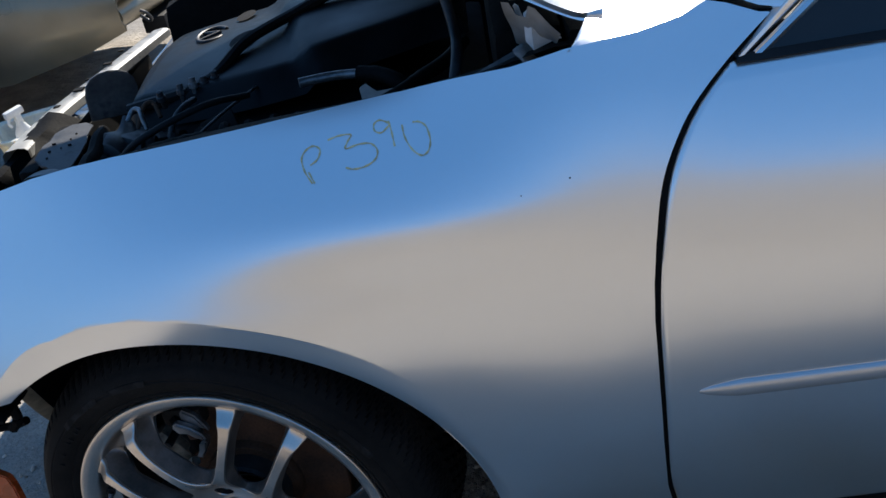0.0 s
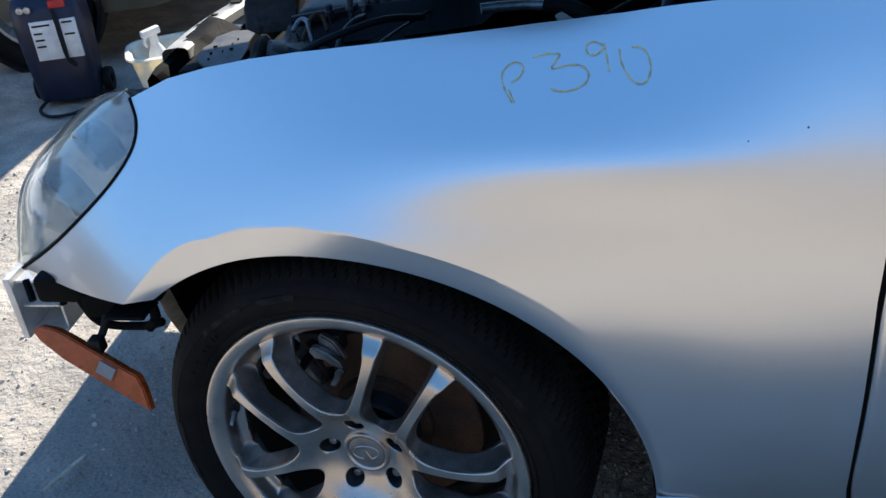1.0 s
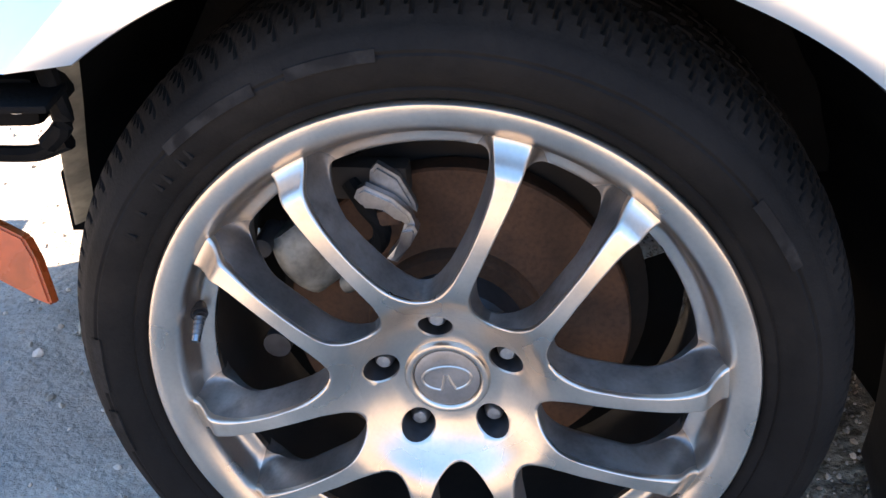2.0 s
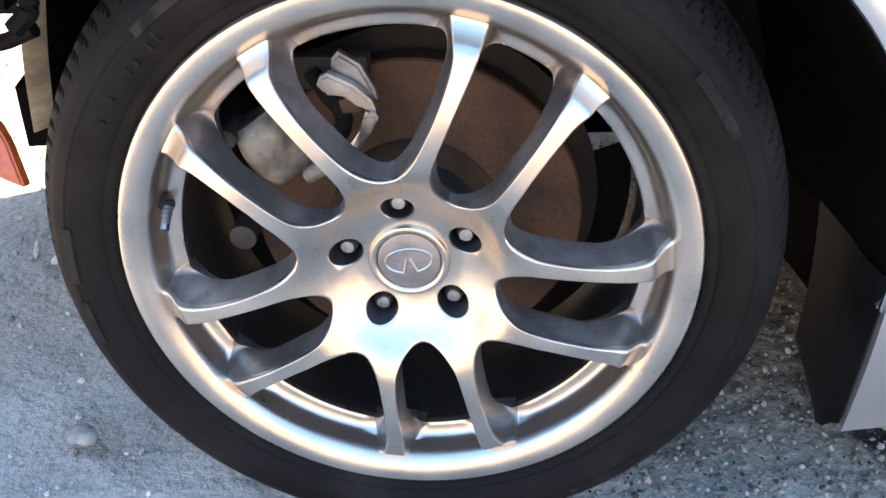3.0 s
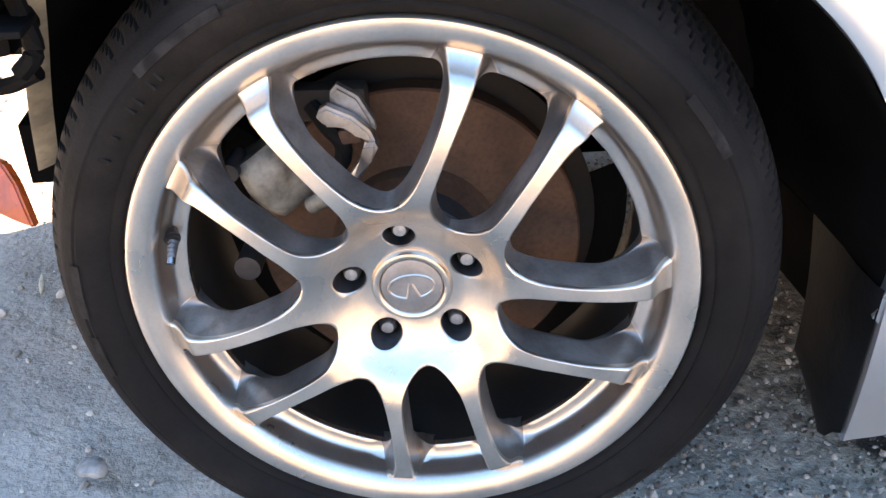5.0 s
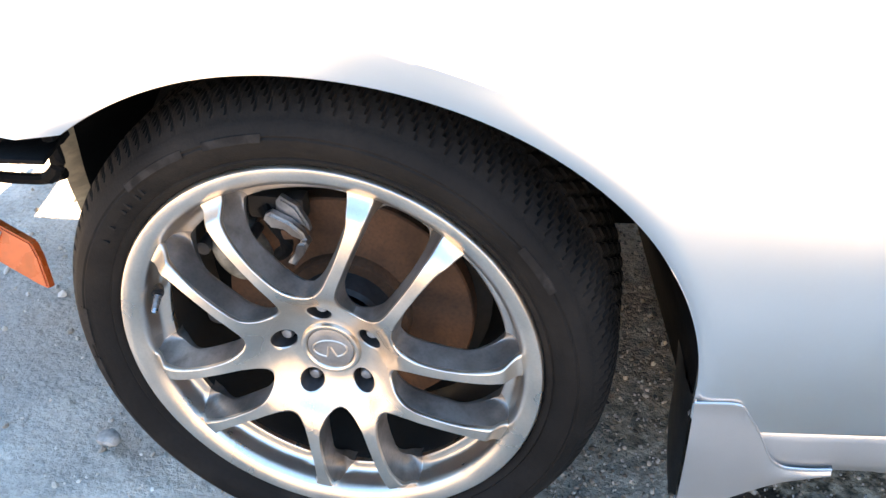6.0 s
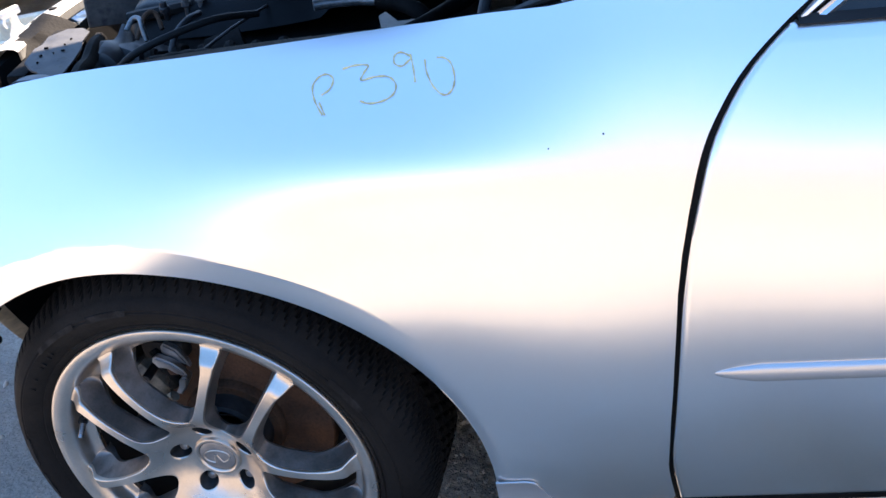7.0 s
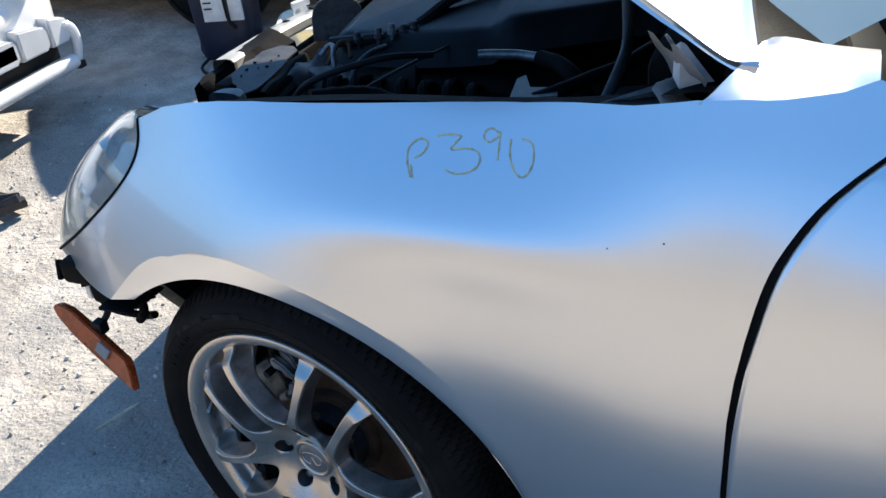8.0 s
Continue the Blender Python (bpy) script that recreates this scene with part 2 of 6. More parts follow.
def dirt_material():
    m = material("dusty_dirt", (0.48, 0.435, 0.377), rough=0.95, grain=(130, 0.28), blotch=(6.5, 0.13), second=((0.325, 0.305, 0.275), 1.3, 0.50, 0.14), spec=0.1)
    nt = m.node_tree
    p = nt.nodes["Principled BSDF"]
    co = nt.nodes.new("ShaderNodeTexCoord")
    # darker gravelly soil, with a ragged edge, where the pale dust has worn off
    nz = nt.nodes.new("ShaderNodeTexNoise")
    nz.inputs["Scale"].default_value, nz.inputs["Detail"].default_value = 3.5, 7
    nt.links.new(co.outputs["Object"], nz.inputs["Vector"])
    far = nt.nodes.new("ShaderNodeVectorMath")
    far.operation = "DISTANCE"
    far.inputs[1].default_value = (0.95, 0.15, 0.0)
    nt.links.new(co.outputs["Object"], far.inputs[0])
    warp = nt.nodes.new("ShaderNodeMath")
    warp.operation = "MULTIPLY_ADD"
    warp.inputs[1].default_value = 0.9
    nt.links.new(nz.outputs["Fac"], warp.inputs[0])
    nt.links.new(far.outputs["Value"], warp.inputs[2])
    edge = nt.nodes.new("ShaderNodeMapRange")
    for k, v in zip((1, 2, 3, 4), (0.80, 1.20, 1.0, 0.0)):
        edge.inputs[k].default_value = v
    nt.links.new(warp.outputs[0], edge.inputs[0])
    axis = nt.nodes.new("ShaderNodeSeparateXYZ")
    nt.links.new(co.outputs["Object"], axis.inputs[0])
    # open side's ground made darker, to dim its reflection in the paint
    bend = nt.nodes.new("ShaderNodeMath")
    bend.operation = "MULTIPLY_ADD"
    bend.inputs[1].default_value = 1.2
    nt.links.new(nz.outputs["Fac"], bend.inputs[0])
    nt.links.new(axis.outputs["Y"], bend.inputs[2])
    open_side = nt.nodes.new("ShaderNodeMapRange")
    for k, v in zip((1, 2, 3, 4), (-0.45, 0.30, 0.40, 0.0)):
        open_side.inputs[k].default_value = v
    nt.links.new(bend.outputs[0], open_side.inputs[0])
    # joins the soil patch and the dimmed open side in one mask
    worn = nt.nodes.new("ShaderNodeMath")
    worn.operation = "MAXIMUM"
    nt.links.new(edge.outputs[0], worn.inputs[0])
    nt.links.new(open_side.outputs[0], worn.inputs[1])
    soil = nt.nodes.new("ShaderNodeMix")
    soil.data_type = "RGBA"
    old = p.inputs["Base Color"].links[0].from_socket
    speck = nt.nodes.new("ShaderNodeTexNoise")
    speck.inputs["Scale"].default_value, speck.inputs["Detail"].default_value = 55, 6
    nt.links.new(co.outputs["Object"], speck.inputs["Vector"])
    tone = nt.nodes.new("ShaderNodeValToRGB")
    tone.color_ramp.elements[0].position, tone.color_ramp.elements[1].position = 0.36, 0.66
    tone.color_ramp.elements[0].color, tone.color_ramp.elements[1].color = (0.075, 0.062, 0.047, 1), (0.43, 0.37, 0.285, 1)
    nt.links.new(speck.outputs["Fac"], tone.inputs[0])
    nt.links.new(worn.outputs[0], soil.inputs[0])
    nt.links.new(old, soil.inputs[6])
    nt.links.new(tone.outputs[0], soil.inputs[7])
    # dark uneven oval on the ground beside the skirt's end
    oval = nt.nodes.new("ShaderNodeVectorMath")
    oval.operation = "MULTIPLY_ADD"
    oval.inputs[1].default_value, oval.inputs[2].default_value = (1.0, 1.75, 0.0), (-0.596, -0.131, 0.0)
    nt.links.new(co.outputs["Object"], oval.inputs[0])
    size = nt.nodes.new("ShaderNodeVectorMath")
    size.operation = "LENGTH"
    nt.links.new(oval.outputs[0], size.inputs[0])
    ragged = nt.nodes.new("ShaderNodeMath")
    ragged.operation = "MULTIPLY_ADD"
    ragged.inputs[1].default_value = 0.03
    nt.links.new(speck.outputs["Fac"], ragged.inputs[0])
    nt.links.new(size.outputs["Value"], ragged.inputs[2])
    oval_mask = nt.nodes.new("ShaderNodeMapRange")
    for k, v in zip((1, 2, 3, 4), (0.055, 0.075, 0.93, 0.0)):
        oval_mask.inputs[k].default_value = v
    nt.links.new(ragged.outputs[0], oval_mask.inputs[0])
    dark_oval = nt.nodes.new("ShaderNodeMix")
    dark_oval.data_type = "RGBA"
    dark_oval.inputs[7].default_value = (0.018, 0.015, 0.013, 1)
    nt.links.new(oval_mask.outputs[0], dark_oval.inputs[0])
    nt.links.new(soil.outputs[2], dark_oval.inputs[6])
    nt.links.new(dark_oval.outputs[2], p.inputs["Base Color"])
    total = None
    for scale, detail, weight in ((7, 3, 1.0), (26, 5, 0.9), (95, 5, 0.28)):
        nz = nt.nodes.new("ShaderNodeTexNoise")
        nz.inputs["Scale"].default_value, nz.inputs["Detail"].default_value, nz.inputs["Roughness"].default_value = scale, detail, 0.62
        nt.links.new(co.outputs["Object"], nz.inputs["Vector"])
        mul = nt.nodes.new("ShaderNodeMath")
        mul.operation = "MULTIPLY"
        mul.inputs[1].default_value = weight
        nt.links.new(nz.outputs["Fac"], mul.inputs[0])
        if total is None:
            total = mul.outputs[0]
        else:
            add = nt.nodes.new("ShaderNodeMath")
            nt.links.new(total, add.inputs[0])
            nt.links.new(mul.outputs[0], add.inputs[1])
            total = add.outputs[0]
    b = nt.nodes.new("ShaderNodeBump")
    b.inputs["Strength"].default_value, b.inputs["Distance"].default_value = 1.0, 0.018
    nt.links.new(total, b.inputs["Height"])
    nt.links.new(b.outputs[0], p.inputs["Normal"])
    return m


DIRT = dirt_material()
build_ground()

# ---------------------------------------------------------------- the car
car = thing("car", "silver coupe without bonnet and front bumper, parked on dirt", "car")

# Side of the body: depth y over stations along the car and heights.
SIDE_X = (-0.6, -0.3, 0.0, 0.3, 0.6, 0.8, 1.8)
SIDE_Z = (0.25, 0.40, 0.55, 0.65, 0.75, 0.85, 0.93, 1.0)
SIDE_Y = ((0.20, 0.17, 0.145, 0.185, 0.25, 0.33, 0.40, 0.47),
          (-0.02, -0.05, -0.05, -0.004, 0.065, 0.147, 0.21, 0.28),
          (-0.07, -0.09, -0.105, -0.095, -0.057, 0.006, 0.083, 0.17),
          (-0.065, -0.088, -0.10, -0.098, -0.078, -0.046, 0.04, 0.16),
          (-0.062, -0.098, -0.116, -0.111, -0.095, -0.068, -0.033, 0.01),
          (-0.062, -0.10, -0.119, -0.114, -0.097, -0.066, -0.026, 0.02),
          (-0.062, -0.10, -0.122, -0.117, -0.10, -0.066, -0.026, 0.02))


def side_y(x, z):
    return cubic(SIDE_X, [cubic(SIDE_Z, r, z) for r in SIDE_Y], x)


def top_z(x):
    return 0.927 + 0.11 * x - 0.268 * x * x + 0.536 * x ** 3


def arch(a):
    """The wheel opening's edge, by the angle from straight up (rearwards plus)."""
    return 0.006 + 0.4225 * math.sin(a) - 0.007 * bump01(math.degrees(a), 45, 85), 0.3141 + (0.3945 - 0.0048 * (1 - bump01(math.degrees(a), 10, 55))) * math.cos(a)


GAP_Z = (0.265, 0.37, 0.47, 0.57, 0.67, 0.77, 0.87, 0.92, 0.945, 0.965, 0.985, 1.005)
GAP_X = (0.682, 0.661, 0.656, 0.654, 0.654, 0.664, 0.692, 0.727, 0.755, 0.782, 0.812, 0.843)
# Crease between the fender's side and its top corner, then the seam to the pillar, down to the tongue's tip.
CREASE = ((0.584, 0.9925), (0.6244, 1.0017), (0.6716, 1.0045), (0.726, 1.0120), (0.757, 1.0225))
SEAM = ((0.780, 1.0160), (0.817, 1.0010), (0.8365, 0.9985))


def gap_x(z):
    return cubic(GAP_Z, GAP_X, z)


LAMP_LINE = ((-0.548, 0.585), (-0.470, 0.637), (-0.400, 0.690), (-0.335, 0.745), (-0.296, 0.790), (-0.290, 0.822), (-0.306, 0.848))


def outer_edge():
    """Knots of the fender's outer edge (x, z), each with the angle of the arch that it is joined to."""
    k = [(*p, -39.5 + 21.5 * i / 6) for i, p in enumerate(LAMP_LINE)]
    for i in range(1, 14):
        x = -0.306 + (0.584 + 0.306) * i / 13
        k.append((x, top_z(x) - 0.0095 * bump01(x, 0.44, 0.584), -18 + 54 * i / 13))
    for i, p in enumerate(CREASE[1:] + SEAM):
        k.append((*p, 36 + 0.8 * (i + 1)))
    for i, z in enumerate((0.985, 0.965, 0.945, 0.92, 0.87, 0.82, 0.77, 0.72, 0.67, 0.57, 0.47, 0.37, 0.279)):
        k.append((gap_x(z) - 0.003, z, 42 + 46 * (i + 1) / 14))
    k.append((0.60, 0.277, 90))
    k.append((0.45, 0.274, 92))
    return k


def build_fender():
    ks = outer_edge()
    us = []
    for i in range(len(ks) - 1):
        n = max(2, int(math.dist(ks[i][:2], ks[i + 1][:2]) / 0.012))
        us += [tuple(ks[i][c] + (ks[i + 1][c] - ks[i][c]) * j / n for c in range(3)) for j in range(n)]
    us.append(ks[-1])
    rows = []
    for bx, bz, deg in us:
        ax, az = arch(radians(deg))
        length = math.dist((ax, az), (bx, bz))
        ss = [0.0, 0.003, 0.010, 0.020, 0.028, 0.034, 0.037, 0.039, 0.041, 0.043, 0.045, 0.048, 0.055] + [0.055 + (length - 0.055) * (j / 30) for j in range(1, 31)]
        row = []
        y = side_y(ax, az)
        back = 0.060 - 0.048 * bump01(deg, 30, 60)
        row += [(ax, y + back, az + 0.004), (ax, y + 0.37 * back, az - 0.001)]
        for s in ss:
            t = min(1.0, s / length)
            x, z = ax + (bx - ax) * t, az + (bz - az) * t
            if bx > 0.66 and s > 0.06:
                x = min(x, gap_x(z) - 0.003)
            fade = 1 - bump01(deg, 2, 52)
            width = 0.045 - 0.008 * bump01(deg, -20, 20)
            lip = fade * (0.021 * max(0.0, 1 - s / width)) + (1 - fade) * 0.005 * max(0.0, 1 - s / 0.020) ** 2
            row.append((x, side_y(x, z) + lip, z))
        x, y, z = row[-1]
        fold = 0.0 if CREASE[0][0] + 0.004 < bx < CREASE[-1][0] and bz > 0.985 else 1.0      # no seam where the top corner goes on
        row += [(x, y + 0.006 * fold, z - 0.003 * fold), (x, y + 0.010 * fold, z - 0.025 * fold)]
        rows.append(row)
    bm = grid(rows)
    bmesh.ops.recalc_face_normals(bm, faces=bm.faces)
    return part("front_fender", bm, PAINT, car, "silver front fender with yellow paint-pen marks", angle=15)


build_fender()


def build_door():
    zs = [0.272, 0.274, 0.28] + [0.28 + 0.672 * i / 40 for i in range(1, 41)]
    us = [0, 0.003, 0.008, 0.016] + [0.016 + 0.984 * (i / 50) ** 1.3 for i in range(1, 51)]
    rows = []
    for z in zs:
        g = gap_x(z) + 0.004 + 0.0035 * bump01(z, 0.55, 0.85)
        row = [(g, side_y(g, z) + 0.03, z)]
        for u in us:
            x = g + (1.75 - g) * u
            row.append((x, side_y(x, z) + 0.004 * (1 - bump01(u, -0.002, 0.003)), z))
        rows.append(row)
    rows.append([(x, y + 0.02, z + 0.004) for x, y, z in rows[-1]])
    rows.insert(0, [(x, y + 0.03, z - 0.002) for x, y, z in rows[0]])
    bm = grid(rows)
    bmesh.ops.recalc_face_normals(bm, faces=bm.faces)
    door = part("door", bm, PAINT, car, "silver door", angle=50)
    return door


door = build_door()

# ---------------------------------------------------------------- front wheel
wheel = part("front_wheel", lathe([(0.030, 0.05), (0.034, 0.05), (0.034, 0.12), (0.030, 0.12)], 24), SHADE, car, "alloy wheel with five twin spokes", m=pose(0, 0, 0.33, 0, -10.5, -10))



def build_tyre():
    prof = [(0.244, 0.010), (0.2555, -0.012), (0.2600, -0.0215), (0.2640, -0.0245), (0.2680, -0.0270), (0.2700, -0.0250), (0.2722, -0.0268), (0.2780, -0.0300),
            (0.2850, -0.0325), (0.2920, -0.0320), (0.2935, -0.0302), (0.2955, -0.0308), (0.3030, -0.0265), (0.3075, -0.0220), (0.3090, -0.0190), (0.3120, -0.0170),
            (0.3165, -0.0110), (0.3205, -0.0040), (0.3235, 0.0040), (0.3258, 0.0120), (0.3272, 0.0200), (0.3280, 0.0280), (0.3285, 0.0330), (0.3290, 0.0380), (0.3292, 0.0420)]
    for c in (0.049, 0.080, 0.112, 0.143):
        prof += [(0.3297, c - 0.006), (0.3297, c - 0.0045), (0.3225, c - 0.0040), (0.3225, c + 0.0040), (0.3297, c + 0.0045), (0.3300, c + 0.012), (0.3300, c + 0.0185)]
    prof += [(0.3290, 0.162), (0.3270, 0.172), (0.3200, 0.190), (0.3100, 0.202), (0.290, 0.212), (0.265, 0.205), (0.246, 0.19)]
    n = 1560
    rows = []
    for k in range(n):
        a = 2 * math.pi * k / n
        row = []
        for r, y in prof:
            r, y = r + 0.009 * bump01(r, 0.265, 0.325), y - 0.006 * math.sin(math.pi * bump01(r, 0.262, 0.33)) * (y < 0.02)
            q = r
            if 0.3165 < r and y < 0.047:                      # slanted curved shoulder cuts, long and short by turns
                ph = a * 120 / (2 * math.pi) + y * 34 + 260 * y * y
                long = int(ph) % 2
                depth = 0.005 * bump01(r, 0.3150 + 0.005 * (1 - long), 0.328)
                q -= depth * (1 - bump01(abs(ph % 1.0 - 0.5), 0.05, 0.13))
            elif 0.337 < r and y > 0.05:
                ph = (a * 96 / (2 * math.pi) - y * 30) % 1.0
                q -= 0.005 * (1 - bump01(abs(ph - 0.5), 0.06, 0.18))
            row.append((q * math.sin(a), y, q * math.cos(a)))
        rows.append(row)
    bm = grid(rows, close_u=True)
    bmesh.ops.recalc_face_normals(bm, faces=bm.faces)
    return part("tyre", bm, RUBBER, wheel, "worn black low-profile tyre, brown with dust", angle=30)


build_tyre()


def build_sidewall_marks():
    """Small raised bars on the sidewall, where its unreadable writing stands."""
    rng = random.Random(12)
    for k in range(7):
        bm = bmesh.new()
        h = rng.uniform(0.005, 0.0075)
        box(bm, (-0.0016, -0.0372, 0.286 - h), (0.0016, -0.034, 0.286 + h), pose(0, 0, 0, 0, rng.uniform(-3, 3), 0), 0.0006)
        part("raised_bar", bm, RUBBER, wheel, m=pose(0, 0, 0, 0, -52 + 3.4 * k, 0), smooth=False)


    # long raised panels on the sidewall, paler with dust
    for a0, a1 in ((-34, -17), (-12, 1), (-97, -88), (-84, -73), (58, 70), (140, 156)):
        rows = []
        for i in range(15):
            a = radians(a0 + (a1 - a0) * i / 14)
            row = [(0.2935, -0.0380), (0.2940, -0.0397), (0.2985, -0.0385), (0.3025, -0.0370), (0.3030, -0.0352)]
            rows.append([(r * math.sin(a), y, r * math.cos(a)) for r, y in row])
        bm = grid(rows)
        bmesh.ops.recalc_face_normals(bm, faces=bm.faces)
        part("raised_panel", bm, DUSTY_RUBBER, wheel, "dusty raised panel on the sidewall", angle=40)


build_sidewall_marks()


def build_barrel():
    prof = [(0.2400, 0.200), (0.2480, 0.196), (0.2480, 0.188), (0.2250, 0.180), (0.2160, 0.100), (0.2135, 0.045), (0.2130, 0.020), (0.2138, 0.0146), (0.2155, 0.0130), (0.2210, 0.0118),
            (0.2248, 0.0098), (0.2270, 0.0062), (0.2284, 0.0005), (0.2296, -0.0055), (0.2310, -0.0110), (0.2332, -0.0160), (0.2364, -0.0198), (0.2400, -0.0222), (0.2430, -0.0238), (0.2470, -0.0252), (0.2540, -0.0266), (0.2564, -0.0262), (0.2578, -0.0248),
            (0.2585, -0.0215), (0.2580, -0.016), (0.2520, -0.006)]
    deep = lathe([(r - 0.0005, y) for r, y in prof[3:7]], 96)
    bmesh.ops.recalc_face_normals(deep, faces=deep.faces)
    part("rim_well", deep, DARK_BROWN, wheel, "dark inside of the rim")
    bm = lathe(prof, 192)
    bmesh.ops.recalc_face_normals(bm, faces=bm.faces)
    return part("rim_barrel", bm, ALLOY, wheel, "silver rim with brake dust", angle=40)


build_barrel()

# Front face of hub and spokes: a dish that rises to the bowed spokes and falls to the rim.
FACE_R = (0.0, 0.030, 0.038, 0.048, 0.058, 0.068, 0.080, 0.090, 0.100, 0.110, 0.125, 0.150, 0.170, 0.190, 0.205, 0.2135, 0.2170, 0.2210, 0.2265, 0.2300, 0.2345)
FACE_Y = (-0.003, -0.003, -0.0034, -0.0056, -0.0100, -0.0160, -0.0250, -0.0330, -0.0390, -0.0426, -0.0450, -0.0456, -0.0444, -0.0416, -0.0380, -0.0350, -0.0318, -0.0262, -0.0198, -0.0172, -0.0158)


def face_y(r):
    return cubic(FACE_R, FACE_Y, r)


# Half openings: distance from the axis of the opening, by radius.
WIDE_R = (0.0972, 0.0985, 0.1005, 0.105, 0.110, 0.120, 0.130, 0.140, 0.150, 0.160, 0.170, 0.180, 0.190, 0.200, 0.210, 0.220, 0.2345)
WIDE_V = (0.0, 0.0062, 0.0100, 0.0155, 0.0203, 0.0281, 0.0344, 0.0403, 0.0461, 0.0512, 0.0562, 0.0609, 0.0652, 0.0691, 0.0717, 0.0722, 0.0716)
SLIM_R = (0.0802, 0.0815, 0.0840, 0.090, 0.096, 0.102, 0.110, 0.120, 0.130, 0.150, 0.170, 0.190, 0.200, 0.210, 0.220, 0.2345)
SLIM_V = (0.0, 0.0058, 0.0102, 0.0168, 0.0212, 0.0246, 0.0280, 0.0301, 0.0313, 0.0332, 0.0350, 0.0363, 0.0370, 0.0381, 0.0394, 0.0408)
HUB_R, TIP_R, LEDGE_R = 0.074, 0.2345, 0.2126


def opening_edge(rs, vs):
    """Front edge of half an opening as points (along the axis, off it), evenly spaced."""
    knots = [(math.sqrt(r * r - v * v), v, 0) for r, v in zip(rs, vs)]
    fine = catmull([(knots[1][0], -knots[1][1], 0)] + knots, 12)[12:]
    run = [0.0]
    for p, q in zip(fine, fine[1:]):
        run.append(run[-1] + (q - p).length)
    out = []
    for k in range(81):
        t = run[-1] * (k / 80) ** 1.15
        out.append((float(np.interp(t, run, [p.x for p in fine])), float(np.interp(t, run, [p.y for p in fine]))))
    return out


def spoke_axis(r):
    """Angle of a spoke's middle line between the wide opening (0 degrees) and the slim one (36 degrees)."""
    r = max(r, 0.112)
    return (math.asin(np.interp(r, WIDE_R, WIDE_V) / r) + radians(36) - math.asin(np.interp(r, SLIM_R, SLIM_V) / r)) / 2


def half_cell(bm, rs, vs, turn, sign, draft):
    """The wheel's face from half an opening's edge to the hub and the spoke's middle, and the opening's wall."""
    edge = opening_edge(rs, vs)
    n = len(edge)
    bend = next(i for i, (u, v) in enumerate(edge) if math.hypot(u, v) > 0.108)
    r1 = math.hypot(*edge[bend])
    th0 = spoke_axis(0.1)

    def world(u, v):
        """Opening's own axes to the wheel's x, z."""
        c, s = math.cos(turn), math.sin(turn)
        return u * s + sign * v * c, u * c - sign * v * s

    def inward(i):
        """Unit vector from the edge into the opening."""
        if i == 0:
            return 1.0, 0.0
        (u0, v0), (u1, v1) = edge[i - 1], edge[min(i + 1, n - 1)]
        size = math.dist((u0, v0), (u1, v1))
        return (v1 - v0) / size, -(u1 - u0) / size

    # foot of the wall: beside the spoke, then round a corner into the ledge along the rim
    turn_at = next(i for i, (u, v) in enumerate(edge) if math.hypot(u, v) > 0.186)
    feet = []
    for i in range(turn_at + 1):
        k = inward(i)
        feet.append((edge[i][0] + draft * k[0], edge[i][1] + draft * k[1]))
    (pu, pv), (qu, qv) = feet[-1], feet[-4]
    k = 0.0
    while math.hypot(pu + (pu - qu) * k, pv + (pv - qv) * k) < LEDGE_R:
        k += 0.05
    cu, cv = pu + (pu - qu) * k, pv + (pv - qv) * k
    end = math.atan2(cv, cu) - 0.070
    eu, ev = LEDGE_R * math.cos(end), LEDGE_R * math.sin(end)
    for i in range(turn_at + 1, n):
        t = (i - turn_at) / (n - 1 - turn_at)
        feet.append(tuple(p * (1 - t) ** 2 + 2 * c * t * (1 - t) + e * t * t for p, c, e in ((pu, cu, eu), (pv, cv, ev))))
    bevel = [(0.0036 * (1 - math.cos(radians(g))), 0.0036 * (1 - math.sin(radians(g)))) for g in (0, 20, 40, 60, 78, 90)]
    steps = (1.0, 0.93, 0.82, 0.66, 0.48, 0.30, 0.15, 0.05, 0.0)
    rows = []
    for i, (u, v) in enumerate(edge):
        r = math.hypot(u, v)
        if i < bend:
            rt, at = HUB_R, abs(turn - th0) * i / bend
        else:
            rt = HUB_R + (r - r1) * (TIP_R - HUB_R) / (TIP_R - r1)
            at = abs(turn - spoke_axis(rt))
        tu, tv = rt * math.cos(at), rt * math.sin(at)
        wide = math.dist((u, v), (tu, tv))
        corner = bump01(r, 0.176, 0.232)
        bu, bv = feet[i]
        k = inward(i)
        yf, yb = face_y(r) + 0.0036, -0.0105 + 0.0235 * bump01(r, 0.165, 0.215)
        wall = [(bu - 0.003 * k[0] * (1 - corner), bv - 0.003 * k[1] * (1 - corner), yb + 0.006 + 0.010 * corner)]
        for w in steps[:-1]:
            p = 1.0 + 1.6 * corner
            wall.append((u + (bu - u) * w, v + (bv - v) * w, yf + (yb - yf) * (1 - (1 - w) ** p)))
        row = [(*world(*q[:2]), q[2]) for q in wall]
        for s, drop in bevel:
            t = min(s, 0.45 * wide) / wide
            x, z = world(u + (tu - u) * t, v + (tv - v) * t)
            row.append((x, z, face_y(math.hypot(x, z)) + drop))
        t0 = min(bevel[-1][0], 0.45 * wide) / wide
        for j in range(1, 8):
            t = t0 + (1 - t0) * j / 7
            x, z = world(u + (tu - u) * t, v + (tv - v) * t)
            row.append((x, z, face_y(math.hypot(x, z))))
        rows.append([(x, y, z) for x, z, y in row])
    made = len(bm.faces)
    grid(rows, bm)
    bm.faces.ensure_lookup_table()
    across = len(rows[0]) - 1
